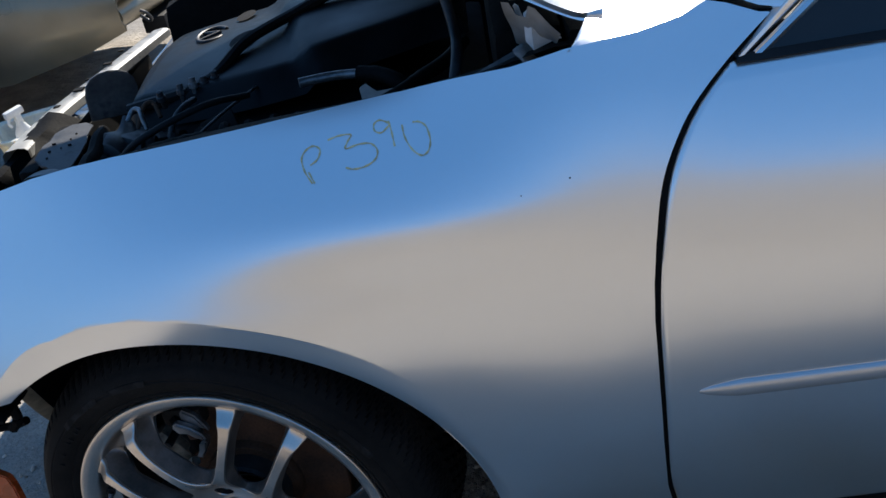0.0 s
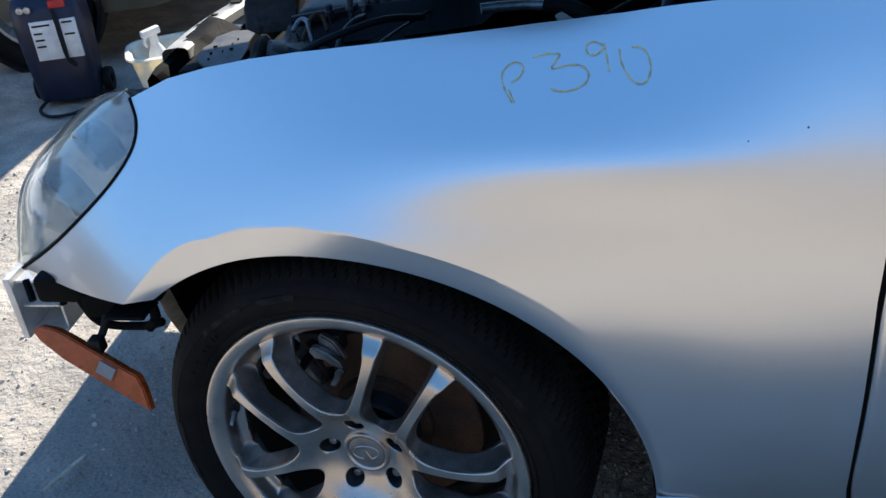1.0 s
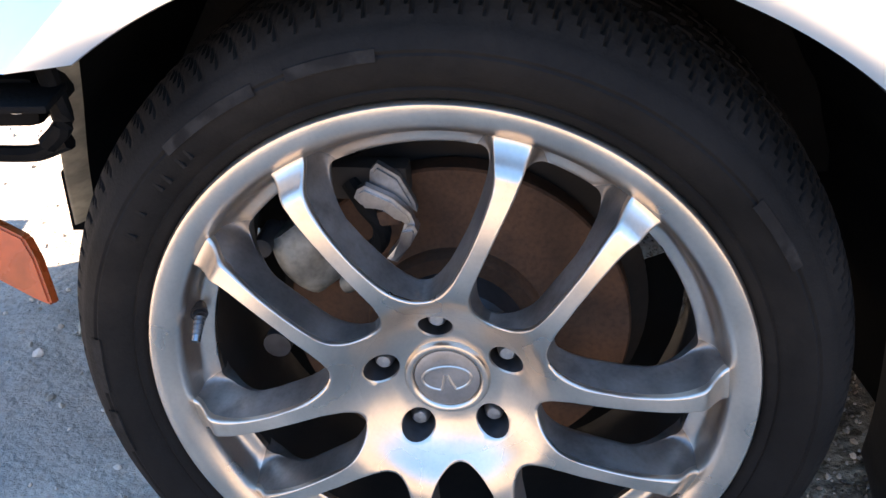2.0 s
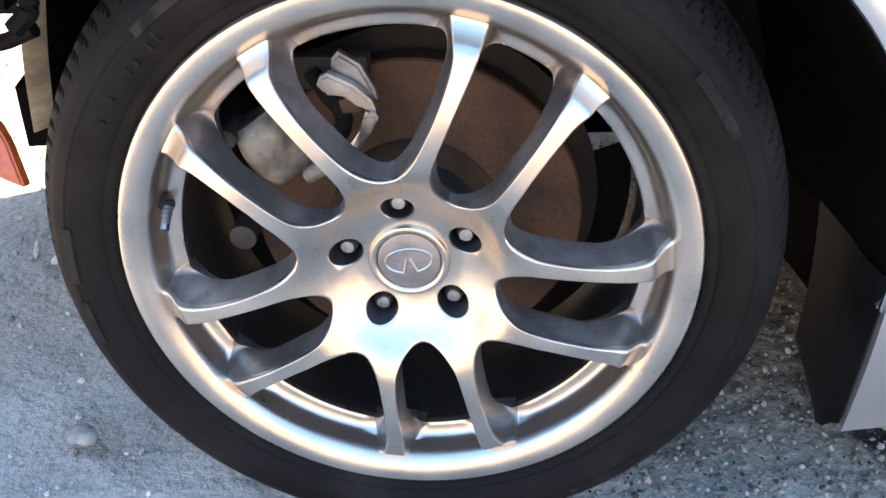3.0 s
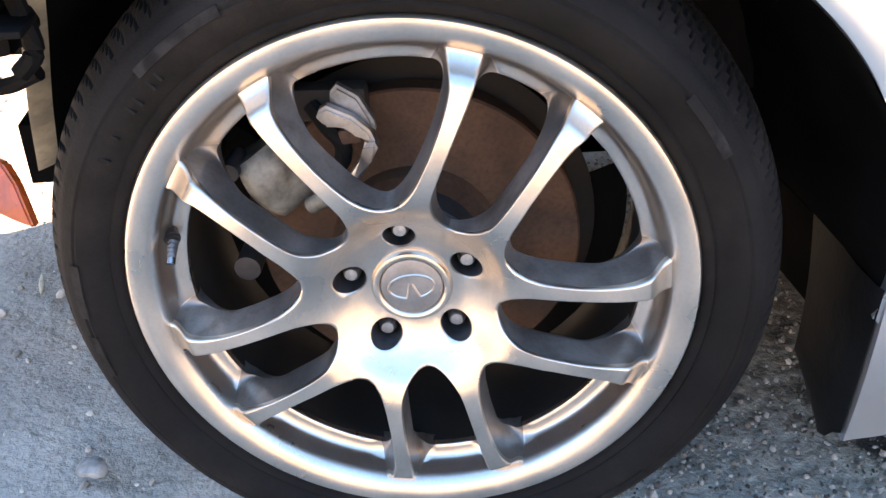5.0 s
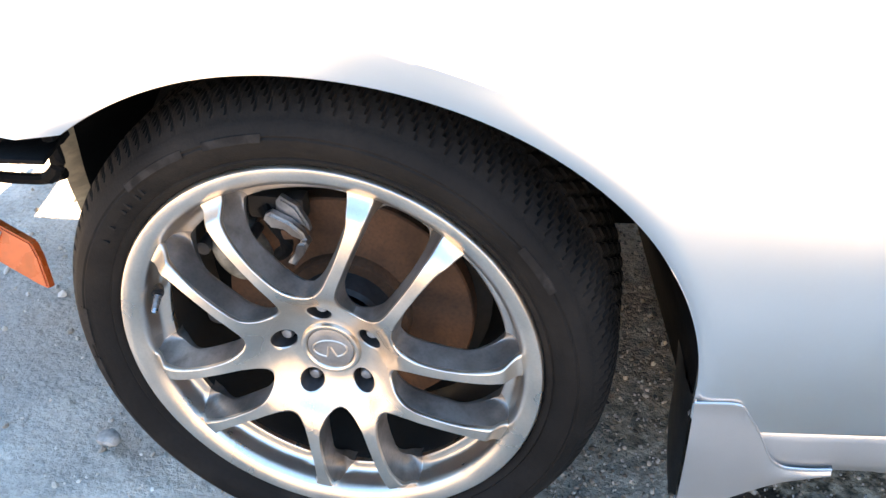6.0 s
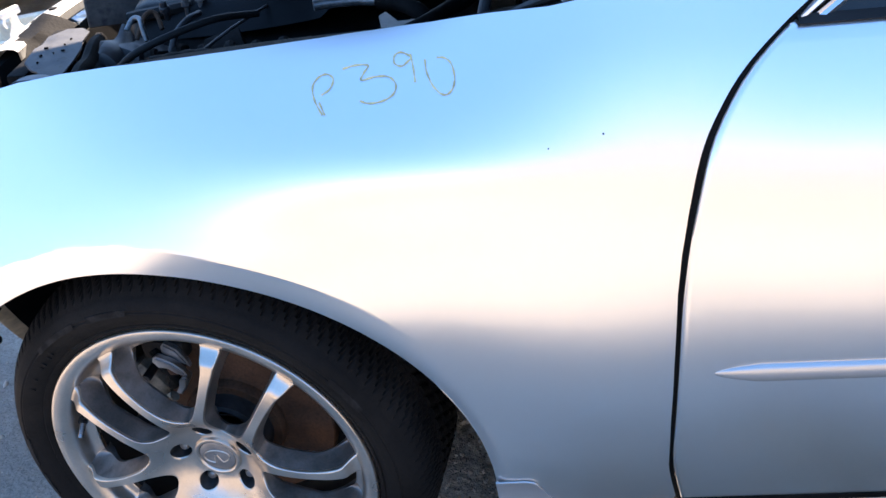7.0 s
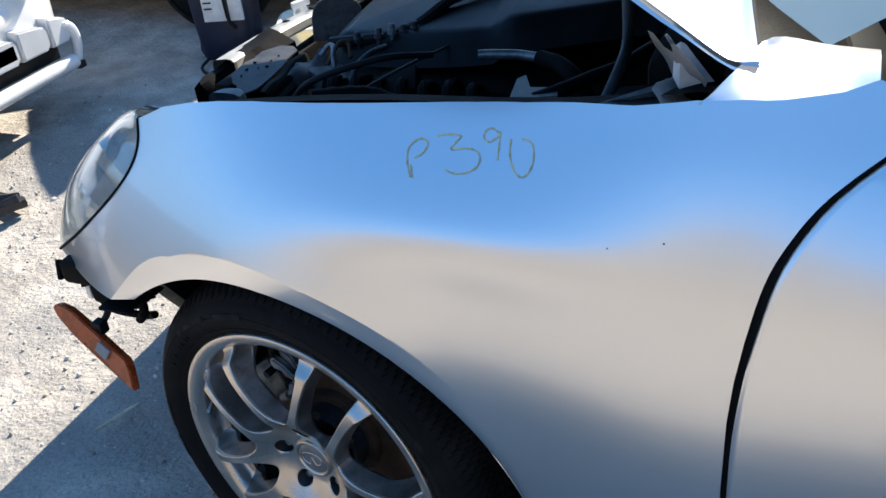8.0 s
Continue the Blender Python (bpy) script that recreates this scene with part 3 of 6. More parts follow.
    for i in range(made, len(bm.faces)):
        bm.faces[i].material_index = 1 if (i - made) % across < 8 else 0      # darker flank, plain face
    # ledge along the rim, from the spoke's foot to the opening's axis
    wall.append((*edge[-1], face_y(TIP_R) + 0.0036))
    flat = ((LEDGE_R + 0.001, 0.029), (LEDGE_R, 0.0135), (LEDGE_R + 0.0012, 0.0124), (LEDGE_R + 0.004, 0.0118), (0.2215, 0.0108), (0.2248, 0.0088), (0.2268, 0.0055), (0.2281, 0.0), (0.2292, -0.0050), (0.2305, -0.0100))
    rows = []
    for j in range(31):
        f = (1 - j / 30) ** 1.0
        g = bump01(f, 0.72, 1.0)
        row = []
        for (pu, pv, py), (fr, fy) in zip(wall, flat):
            rr, aa = fr + (math.hypot(pu, pv) - fr) * g, math.atan2(pv, pu) * f
            x, z = world(rr * math.cos(aa), rr * math.sin(aa))
            row.append((x, fy + (py - fy) * g ** 1.5, z))
        rows.append(row)
    grid(rows, bm)


def build_spoke():
    """One spoke between the wide opening (0 degrees) and the slim one (36 degrees)."""
    bm = bmesh.new()
    half_cell(bm, WIDE_R, WIDE_V, 0.0, 1, 0.0050)
    half_cell(bm, SLIM_R, SLIM_V, radians(36), -1, 0.0028)
    bmesh.ops.remove_doubles(bm, verts=bm.verts, dist=0.00003)
    bmesh.ops.recalc_face_normals(bm, faces=bm.faces)
    return bm


def build_spokes():
    me = mesh_of(build_spoke(), True, "spoke")
    bm = bmesh.new()
    bm.from_mesh(me)
    bmesh.ops.scale(bm, vec=(-1, 1, 1), verts=bm.verts)
    bmesh.ops.reverse_faces(bm, faces=bm.faces)
    me2 = mesh_of(bm, True, "spoke_mirrored")
    for data in (me, me2):
        data.materials.append(ALLOY)
        data.materials.append(FLANK_ALLOY)
        for k in range(5):
            part("spoke", data, ALLOY, wheel, m=pose(0, 0, 0, 0, 72 * k, 0), angle=80)


build_spokes()
LUGS = [(0.05715 * math.sin(radians(72 * k)), 0.05715 * math.cos(radians(72 * k))) for k in range(5)]


def build_hub():
    bm = bmesh.new()

    def ring(cx, cz, r, n):
        vs = [bm.verts.new((cx + r * math.sin(2 * math.pi * i / n), 0, cz + r * math.cos(2 * math.pi * i / n))) for i in range(n)]
        return vs, [bm.edges.new((vs[i], vs[(i + 1) % n])) for i in range(n)]

    e0 = ring(0, 0, HUB_R, 80)[1]
    e1 = ring(0, 0, 0.029, 48)[1]
    es = e0 + e1
    for x, z in LUGS:
        es += ring(x, z, 0.0155, 24)[1]
    bmesh.ops.triangle_fill(bm, edges=es, use_beauty=True, use_dissolve=False)
    bmesh.ops.subdivide_edges(bm, edges=[e for e in bm.edges if not e.is_boundary], cuts=2, use_grid_fill=True)
    bmesh.ops.triangulate(bm, faces=bm.faces)
    bmesh.ops.beautify_fill(bm, faces=bm.faces, edges=bm.edges)
    for v in bm.verts:
        v.co.y = face_y(math.hypot(v.co.x, v.co.z))
    wells = []
    for x, z in LUGS:
        vs = [v for v in bm.verts if abs(math.hypot(v.co.x - x, v.co.z - z) - 0.0155) < 2e-5]
        vs.sort(key=lambda v: math.atan2(v.co.x - x, v.co.z - z))
        prev = vs
        cur = [bm.verts.new((x + (v.co.x - x) * 0.93, v.co.y + 0.0015, z + (v.co.z - z) * 0.93)) for v in vs]
        for i in range(24):
            bm.faces.new((prev[i], prev[(i + 1) % 24], cur[(i + 1) % 24], cur[i]))
        well = bmesh.new()
        rows = [[(x + (v.co.x - x) * k, v.co.y + dy, z + (v.co.z - z) * k) for v in vs] for k, dy in ((0.93, 0.0015), (0.90, 0.004), (0.86, 0.035), (0.2, 0.036))]
        grid(rows, well, close_v=True)
        wells.append(well)
    bmesh.ops.recalc_face_normals(bm, faces=bm.faces)
    part("hub", bm, ALLOY, wheel, angle=50)
    # hole walls in a dark metal that stands in for the shade inside
    for well in wells:
        part("lug_hole", well, SHADE, wheel)


build_hub()


def build_cap():
    bm = lathe([(0.0385, 0.002), (0.0372, -0.0052), (0.0355, -0.0078), (0.0335, -0.0086), (0.0315, -0.0082), (0.0298, -0.0066), (0.0290, -0.0042)], 72)
    bmesh.ops.recalc_face_normals(bm, faces=bm.faces)
    part("cap_ring", bm, ALLOY, wheel)
    bm = lathe([(0.0292, -0.0036), (0.0284, -0.0060), (0.0262, -0.0070), (0.0150, -0.0078), (0.0001, -0.0080)], 64)
    bmesh.ops.recalc_face_normals(bm, faces=bm.faces)
    cap = part("centre_cap", bm, GUN, wheel, "grey centre cap with raised emblem")
    bm = bmesh.new()
    tube(bm, [(0.0215 * math.sin(a), -0.0076, 0.0125 * math.cos(a) + 0.001) for a in np.linspace(radians(-162), radians(162), 34)], 0.0013, 8, 1)
    for sx in (-1, 1):
        tube(bm, [(sx * 0.0066, -0.0074, -0.0108), (sx * 0.0045, -0.0078, -0.006), (sx * 0.0012, -0.0080, 0.0045)], 0.0013, 8, 3)
    part("emblem", bm, ALLOY, cap, "raised silver emblem")
    bm = bmesh.new()
    nut = lathe([(0.0001, -0.0062), (0.0058, -0.0058), (0.0078, -0.0030), (0.0092, 0.003), (0.0098, 0.030)], 6 * 4, bm)
    bmesh.ops.recalc_face_normals(nut, faces=nut.faces)
    me = mesh_of(nut, True, "lug_nut")
    me.materials.append(STEEL)
    for x, z in LUGS:
        part("lug_nut", me, STEEL, wheel, m=pose(x, 0.0050, z))
    bm = bmesh.new()
    tube(bm, [(-0.2110, 0.008, 0.0835), (-0.2065, -0.001, 0.0812)], 0.0078, 14, 1)
    tube(bm, [(-0.2065, -0.001, 0.0812), (-0.2050, -0.004, 0.0800)], 0.0062, 14, 1)
    valve = part("valve", bm, SHADE, wheel, "dark rubber tyre valve")
    bm = bmesh.new()
    for k in range(4):
        p = Vector((-0.2050, -0.004, 0.0800)).lerp(Vector((-0.2062, -0.0175, 0.0700)), k / 4)
        q = Vector((-0.2050, -0.004, 0.0800)).lerp(Vector((-0.2062, -0.0175, 0.0700)), (k + 0.72) / 4)
        tube(bm, [p, q], 0.0050 - 0.0003 * k, 12, 1)
        tube(bm, [q, q.lerp(p, -0.4)], 0.0036, 10, 1)
    part("valve_stem", bm, DUSTY_STEEL, valve, "ribbed brass-grey stem")
    part("valve_cap", tube(bmesh.new(), [(-0.2062, -0.0172, 0.0702), (-0.2068, -0.0215, 0.0665)], 0.0040, 12, 1), STEEL, valve, "bright valve cap")


build_cap()


def build_brake():
    bm = lathe([(0.060, 0.062), (0.080, 0.060), (0.083, 0.066), (0.083, 0.076), (0.090, 0.0775), (0.158, 0.0775), (0.160, 0.080), (0.160, 0.102), (0.155, 0.104), (0.06, 0.104)], 96)
    bmesh.ops.recalc_face_normals(bm, faces=bm.faces)
    disc = part("brake_disc", bm, RUST, car, "rust-brown brake disc", m=wheel.matrix_basis)
    bm = lathe([(0.058, 0.030), (0.064, 0.034), (0.066, 0.064)], 48)
    part("disc_hat", bm, SHADE, disc)
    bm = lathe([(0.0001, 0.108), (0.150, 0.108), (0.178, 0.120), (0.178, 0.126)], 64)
    part("dust_shield", bm, DARK_BROWN, disc)
    # black sheet added where gaps behind the disc would show lit ground
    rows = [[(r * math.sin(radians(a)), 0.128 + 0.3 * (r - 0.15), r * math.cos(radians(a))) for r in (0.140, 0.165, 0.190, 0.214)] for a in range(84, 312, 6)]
    part("backing_plate", grid(rows), MATT_BLACK, disc, "black sheet added to close the view behind the disc")
    # cast body, rounded across its middle
    rows = []
    for i in range(17):
        t = i / 16
        c = Vector((-0.128, 0.0, 0.128)).lerp(Vector((-0.101, 0.0, 0.066)), t)
        along = Vector((0.40, 0.0, -0.92))
        side = Vector((0.92, 0.0, 0.40))
        w = 0.030 * (0.62 + 0.38 * math.sin(math.pi * (0.12 + 0.80 * t)))
        deep = 0.020 * math.sin(math.pi * min(1.0, 0.12 + 0.9 * t)) ** 0.5
        row = []
        for k in range(13):
            a = math.pi * k / 12
            row.append(c - side * w * math.cos(a) + Vector((0, 0.062 - deep * math.sin(a) ** 0.8 - 0.006 * math.sin(2 * a), 0)))
        rows.append([row[0] + Vector((0, 0.03, 0))] + row + [row[-1] + Vector((0, 0.03, 0))])
    bm = grid(rows)
    for r in (rows[0], rows[-1]):
        bm.faces.new([bm.verts.new(p) for p in r])
    bmesh.ops.recalc_face_normals(bm, faces=bm.faces)
    caliper = part("brake_caliper", bm, CAST, car, "dusty aluminium brake caliper", m=wheel.matrix_basis)
    for x, z, r in ((-0.150, 0.120, 0.009), (-0.163, 0.018, 0.013), (-0.090, 0.125, 0.007)):
        part("guide_pin", tube(bmesh.new(), [(x, 0.036, z), (x, 0.041, z), (x, 0.075, z)], r, 16, 1), SHADE, caliper)
    # carrier: a cranked arm with a plate above it and a bright leg below
    bm = slab([(-0.054, 0.164), (-0.050, 0.171), (-0.043, 0.1735), (-0.0225, 0.160), (-0.0100, 0.1445), (-0.0080, 0.1345), (-0.0140, 0.1335), (-0.0235, 0.1425), (-0.0330, 0.1490), (-0.0375, 0.1565), (-0.0460, 0.1580), (-0.0500, 0.1575)], 0.024, 0.038, None, 0.003)
    bracket = part("caliper_bracket", bm, STEEL, caliper, "bare metal bracket")
    part("bracket_plate", slab([(-0.0400, 0.1800), (-0.0330, 0.1860), (-0.0165, 0.1720), (-0.0080, 0.1480), (-0.0080, 0.1380), (-0.0240, 0.1560), (-0.0430, 0.1680)], 0.0385, 0.052, None, 0.003), DUSTY_STEEL, bracket, "dull grey plate")
    part("bracket_leg", slab([(-0.0140, 0.1345), (-0.0080, 0.1345), (-0.0060, 0.1290), (-0.0140, 0.1180), (-0.0290, 0.1020), (-0.0370, 0.1065), (-0.0250, 0.1190), (-0.0170, 0.1290)], 0.020, 0.040, None, 0.003), STEEL, bracket, "bright cranked leg")
    bm = bmesh.new()
    box(bm, (-0.040, 0.030, 0.133), (-0.020, 0.055, 0.147), pose(0, 0, 0, 0, 0, 0), 0.003)
    part("pad_end", bm, RUST, bracket, "rusty brake pad end")
    bm = bmesh.new()
    tube(bm, [(-0.062, 0.050, 0.168), (-0.050, 0.040, 0.150), (-0.040, 0.038, 0.132), (-0.046, 0.045, 0.112), (-0.060, 0.050, 0.100)], 0.008, 10)
    part("brake_hose", bm, MATT_BLACK, caliper, "black brake hose")
    bm = bmesh.new()
    tube(bm, [(-0.088, 0.052, 0.068), (-0.076, 0.048, 0.074), (-0.066, 0.048, 0.079)], 0.0085, 12, 2)
    part("bleed_arm", bm, CAST, caliper)
    bm = bmesh.new()
    box(bm, (-0.105, 0.050, 0.140), (-0.035, 0.075, 0.172), pose(0, 0, 0, 0, 8, 0), 0.006)
    part("caliper_bridge", bm, DARK_BROWN, caliper)


build_brake()

# ---------------------------------------------------------------- rest of the car's side
PALE = material("pale_painted_steel", (0.34, 0.335, 0.31), rough=0.5, metal=0.1, grain=(120, 0.12), blotch=(18, 0.12), second=((0.10, 0.095, 0.09), 26, 0.62, 0.06))
PALE_SHEET = material("pale_sheet", (0.30, 0.295, 0.285), rough=0.55, grain=(60, 0.1), blotch=(25, 0.12))
TORN_WHITE = material("torn_white_sheet", (0.62, 0.60, 0.58), rough=0.6, grain=(80, 0.1), blotch=(25, 0.12))
PLATE_GREY = material("greasy_grey_metal", (0.032, 0.035, 0.040), rough=0.5, metal=0.3, grain=(140, 0.3), blotch=(22, 0.3), second=((0.02, 0.02, 0.02), 60, 0.58, 0.06))
DUSTY = material("dusty_grey_paint", (0.17, 0.175, 0.18), rough=0.5, metal=0.3, grain=(120, 0.2), blotch=(14, 0.2), second=((0.06, 0.06, 0.06), 18, 0.6, 0.1))
# set below any real black, so bay surfaces carry their shade in it
NEAR_BLACK = material("greasy_black", (0.005, 0.005, 0.005), rough=0.7, spec=0.10, grain=(90, 0.3), blotch=(14, 0.3), bump=0.3)
SLATE = material("slate_plastic", (0.007, 0.0085, 0.010), rough=0.36, spec=0.11, grain=(300, 0.15), blotch=(10, 0.15), bump=0.1, bump_scale=500)
ORANGE = material("orange_lens", (0.46, 0.062, 0.011), rough=0.28, coat=0.5, grain=(120, 0.12), blotch=(30, 0.12))
WHITE = material("white_plastic", (0.75, 0.75, 0.73), rough=0.5, grain=(150, 0.08), blotch=(15, 0.08))
PEN = material("yellow_paint_pen", (0.66, 0.57, 0.28), rough=0.6, grain=(400, 0.3), blotch=(80, 0.15))
TAN = material("tan_dusty_plastic", (0.30, 0.26, 0.19), rough=0.8, grain=(90, 0.25), blotch=(18, 0.2))
LAMP_BOWL = material("lamp_bowl", (0.62, 0.60, 0.55), rough=0.32, metal=0.55, grain=(150, 0.1), blotch=(30, 0.15))
LENS = glass("clear_lens", (0.80, 0.84, 0.82), 0.05, 1.75)
LENS.node_tree.nodes["Principled BSDF"].inputs["Transmission Weight"].default_value = 0.82
DARK_GLASS = material("dark_window", (0.010, 0.011, 0.012), rough=0.06, grain=(100, 0.05), blotch=(4, 0.1), rough_var=0.02)
SCREEN = glass("windscreen_glass", (0.62, 0.80, 0.80), 0.02)
SCREEN.node_tree.nodes["Principled BSDF"].inputs["Transmission Weight"].default_value = 0.55


def skirt_y(x, z):
    top = side_y(x, 0.345) - 0.003
    return top + (0.345 - z) / 0.215 * (-0.058 - top)


def build_liner():
    rows = []
    for i in range(40):
        a = radians(-34 + 122 * i / 39)
        x, z = arch(a)
        k = 1.012 + 0.004 * math.sin(i * 1.7) - 0.010 * bump01(math.degrees(a), 30, 60)
        x, z = 0.006 + (x - 0.006) * k, 0.3141 + (z - 0.3141) * k
        y0 = side_y(*arch(a)) + 0.05 - 0.040 * bump01(math.degrees(a), 30, 60)
        rows.append([(x, y0, z), (x, y0 + 0.03, z + 0.006), (x, 0.12, z + 0.012), (x, 0.25, z + 0.004), (x, 0.33, z - 0.01), (0.006 + (x - 0.006) * 0.86, 0.37, 0.3141 + (z - 0.3141) * 0.86),
                     (0.006 + (x - 0.006) * 0.3, 0.385, 0.36 + (z - 0.3141) * 0.3)])
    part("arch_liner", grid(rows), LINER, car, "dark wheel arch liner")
    # the liner's lower rear end, a black flap that turns outwards
    rows = []
    for i in range(13):
        t = i / 12
        z = 0.335 - 0.195 * t
        x = 0.421 + 0.016 * t
        rim = skirt_y(x, z) + 0.008
        deep = 0.098 - 0.014 * math.sin(math.pi * t) - 0.075 * bump01(t, 0.82, 1.02)
        rows.append([(x - 0.001, rim, z + 0.001), (x - 0.003, rim + 0.010, z - 0.006 * t), (x - 0.003, -0.03, z - 0.022 * t), (x + 0.003, -0.03 + (deep + 0.03) * 0.4, z - 0.036 * t), (x + 0.012, -0.03 + (deep + 0.03) * 0.75, z - 0.040 * t), (x + 0.018, deep, z - 0.036 * t),
                     (x + 0.024, deep, z - 0.034 * t), (x + 0.02, -0.03 + (deep + 0.03) * 0.6, z - 0.034 * t)])
    part("splash_flap", grid(rows), SPLASH, car, "black plastic splash flap")
    bm = bmesh.new()
    # front end of the liner: a tan turned edge and the black panel behind it
    edge = catmull([(-0.300, 0.050, 0.595), (-0.318, 0.092, 0.540), (-0.350, 0.165, 0.450), (-0.385, 0.255, 0.345)], 6)
    grid([[p + Vector(o) for o in ((0.016, 0.012, 0.004), (-0.002, 0.002, 0.0), (-0.006, 0.004, -0.002), (-0.007, 0.018, -0.002), (0.0, 0.024, 0.0))] for p in edge], bm)
    bmesh.ops.recalc_face_normals(bm, faces=bm.faces)
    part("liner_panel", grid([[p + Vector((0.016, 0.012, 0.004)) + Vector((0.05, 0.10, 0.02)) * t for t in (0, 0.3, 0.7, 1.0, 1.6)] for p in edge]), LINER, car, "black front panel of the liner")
    part("liner_strip", bm, TAN, car, "tan dusty liner strip")


build_liner()


def build_skirt():
    # end piece ahead of the sill: a thin proud panel whose upper edge sweeps back into a lip
    cols = []
    for i in range(41):
        u = i / 40
        x = 0.419 + 0.191 * u
        top = cubic((0.424, 0.447, 0.464, 0.476, 0.487, 0.506, 0.525, 0.542, 0.570, 0.612), (0.335, 0.336, 0.3360, 0.331, 0.313, 0.280, 0.241, 0.224, 0.218, 0.219), x)
        bot = cubic((0.424, 0.482, 0.517, 0.551, 0.581, 0.612), (0.137, 0.145, 0.167, 0.186, 0.195, 0.204), x)
        col = []
        for back, z in ((0.030, top - 0.022), (0.0060, top - 0.007), (0.0022, top - 0.0006), (0.0004, top - 0.0014), (0.0, top - 0.0036), (0.0008, top - 0.0062)):
            col.append((x + 0.017 * max(0.0, 0.35 - z) / 0.21 * (1 - u), skirt_y(x, z) + back, z))
        for j in range(1, 11):
            t = j / 10
            z = top - 0.0062 + (bot - top + 0.0062) * t
            col.append((x + 0.017 * max(0.0, 0.35 - z) / 0.21 * (1 - u), skirt_y(x, z) + 0.0008 - 0.003 * math.sin(math.pi * t), z))
        x2, y2, z2 = col[-1]
        col += [(x2, y2 + 0.004, z2 - 0.001), (x2, y2 + 0.03, z2 + 0.006)]
        cols.append(col)
    first = [(x + 0.003, y + 0.004, z) for x, y, z in cols[0]]
    turned = [(x + 0.006, y + 0.03, z) for x, y, z in cols[0]]
    last = [(x + 0.003, y + 0.02, z) for x, y, z in cols[-1]]
    bm = grid([turned, first] + cols + [last])
    bmesh.ops.recalc_face_normals(bm, faces=bm.faces)
    part("skirt_end", bm, PAINT_PLASTIC, car, "silver plastic skirt end with a lip", angle=24)
    prof = [(0.03, -0.022), (0.006, -0.007), (0.0018, -0.0006), (0.0, -0.0035), (0.0005, -0.012), (0.001, -0.028), (0.004, -0.046), (0.011, -0.062), (0.022, -0.070), (0.046, -0.074), (0.166, -0.070)]
    rows = []
    for x in [0.50, 0.54, 0.58, 0.62, 0.66, 0.668, 0.676, 0.684] + list(np.linspace(0.70, 2.3, 30)):
        ahead = 1 - bump01(x, 0.664, 0.680)
        rows.append([(x, -0.0665 - 0.0025 * ahead + y, 0.2612 + 0.0138 * ahead + z * (1 + 0.14 * ahead)) for y, z in prof])
    bm = grid(rows)
    bmesh.ops.recalc_face_normals(bm, faces=bm.faces)
    part("sill", bm, PAINT_PLASTIC, car, "silver sill skirt", angle=40)
    bm = bmesh.new()
    box(bm, (0.46, 0.02, 0.20), (2.4, 1.56, 0.30))
    box(bm, (-0.45, 0.40, 0.26), (0.46, 1.20, 0.34))
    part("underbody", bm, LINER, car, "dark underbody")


build_skirt()


def build_door_details():
    # moulding with a pointed front end
    rows = []
    for i in range(60):
        t = i / 59
        x = 0.700 + 1.0 * t ** 1.6
        e = min(1.0, math.sqrt(max(0.0, (x - 0.6995) / 0.055)))
        h = 0.0135 * e
        y = side_y(x, 0.553)
        row = []
        for k in range(9):
            a = math.pi * k / 8
            row.append((x, side_y(x, 0.553 + h * math.cos(a)) - 0.0085 * e * math.sin(a) ** 0.7 + 0.001, 0.553 + h * math.cos(a)))
        rows.append(row)
    bm = grid(rows)
    bmesh.ops.recalc_face_normals(bm, faces=bm.faces)
    part("moulding", bm, PAINT_PLASTIC, door, "body-coloured side moulding", angle=60)
    # rubber seen in the gap
    zs = np.linspace(0.26, 1.002, 48)
    rows = [[(gap_x(z) - 0.02, side_y(gap_x(z), z) + 0.018, z), (gap_x(z) - 0.002, side_y(gap_x(z), z) + 0.0065, z), (gap_x(z) + 0.0065, side_y(gap_x(z), z) + 0.0055, z), (gap_x(z) + 0.03, side_y(gap_x(z), z) + 0.022, z)] for z in zs]
    part("door_seal", grid(rows), NEAR_BLACK, door, "black door seal")
    # dark strip laid over the joint in place of the gap's shade
    xs = np.linspace(gap_x(0.275) + 0.006, 1.75, 24)
    rows = [[(x, side_y(x, 0.274) + 0.002, 0.2745), (x, side_y(x, 0.274) - 0.0015, 0.2725), (x, side_y(x, 0.274) - 0.0012, 0.2625), (x, side_y(x, 0.274) + 0.03, 0.2615)] for x in xs]
    part("sill_gap", grid(rows), NEAR_BLACK, door, "dark strip for the gap below the door")
    # weather strip and window
    xs = np.linspace(0.782, 1.75, 30)
    rows = [[(x, side_y(x, 0.952) + 0.001, 0.9505), (x, side_y(x, 0.952) - 0.002, 0.955), (x, side_y(x, 0.952) + 0.012, 0.961), (x, side_y(x, 0.952) + 0.02, 0.955)] for x in xs]
    part("window_strip", grid(rows), BLACK, door, "black window strip")


build_door_details()


def pillar_line(t):
    """Front edge of the side window, from the belt up."""
    return Vector((0.800, 0.006, 0.957)).lerp(Vector((1.42, 0.24, 1.36)), t)


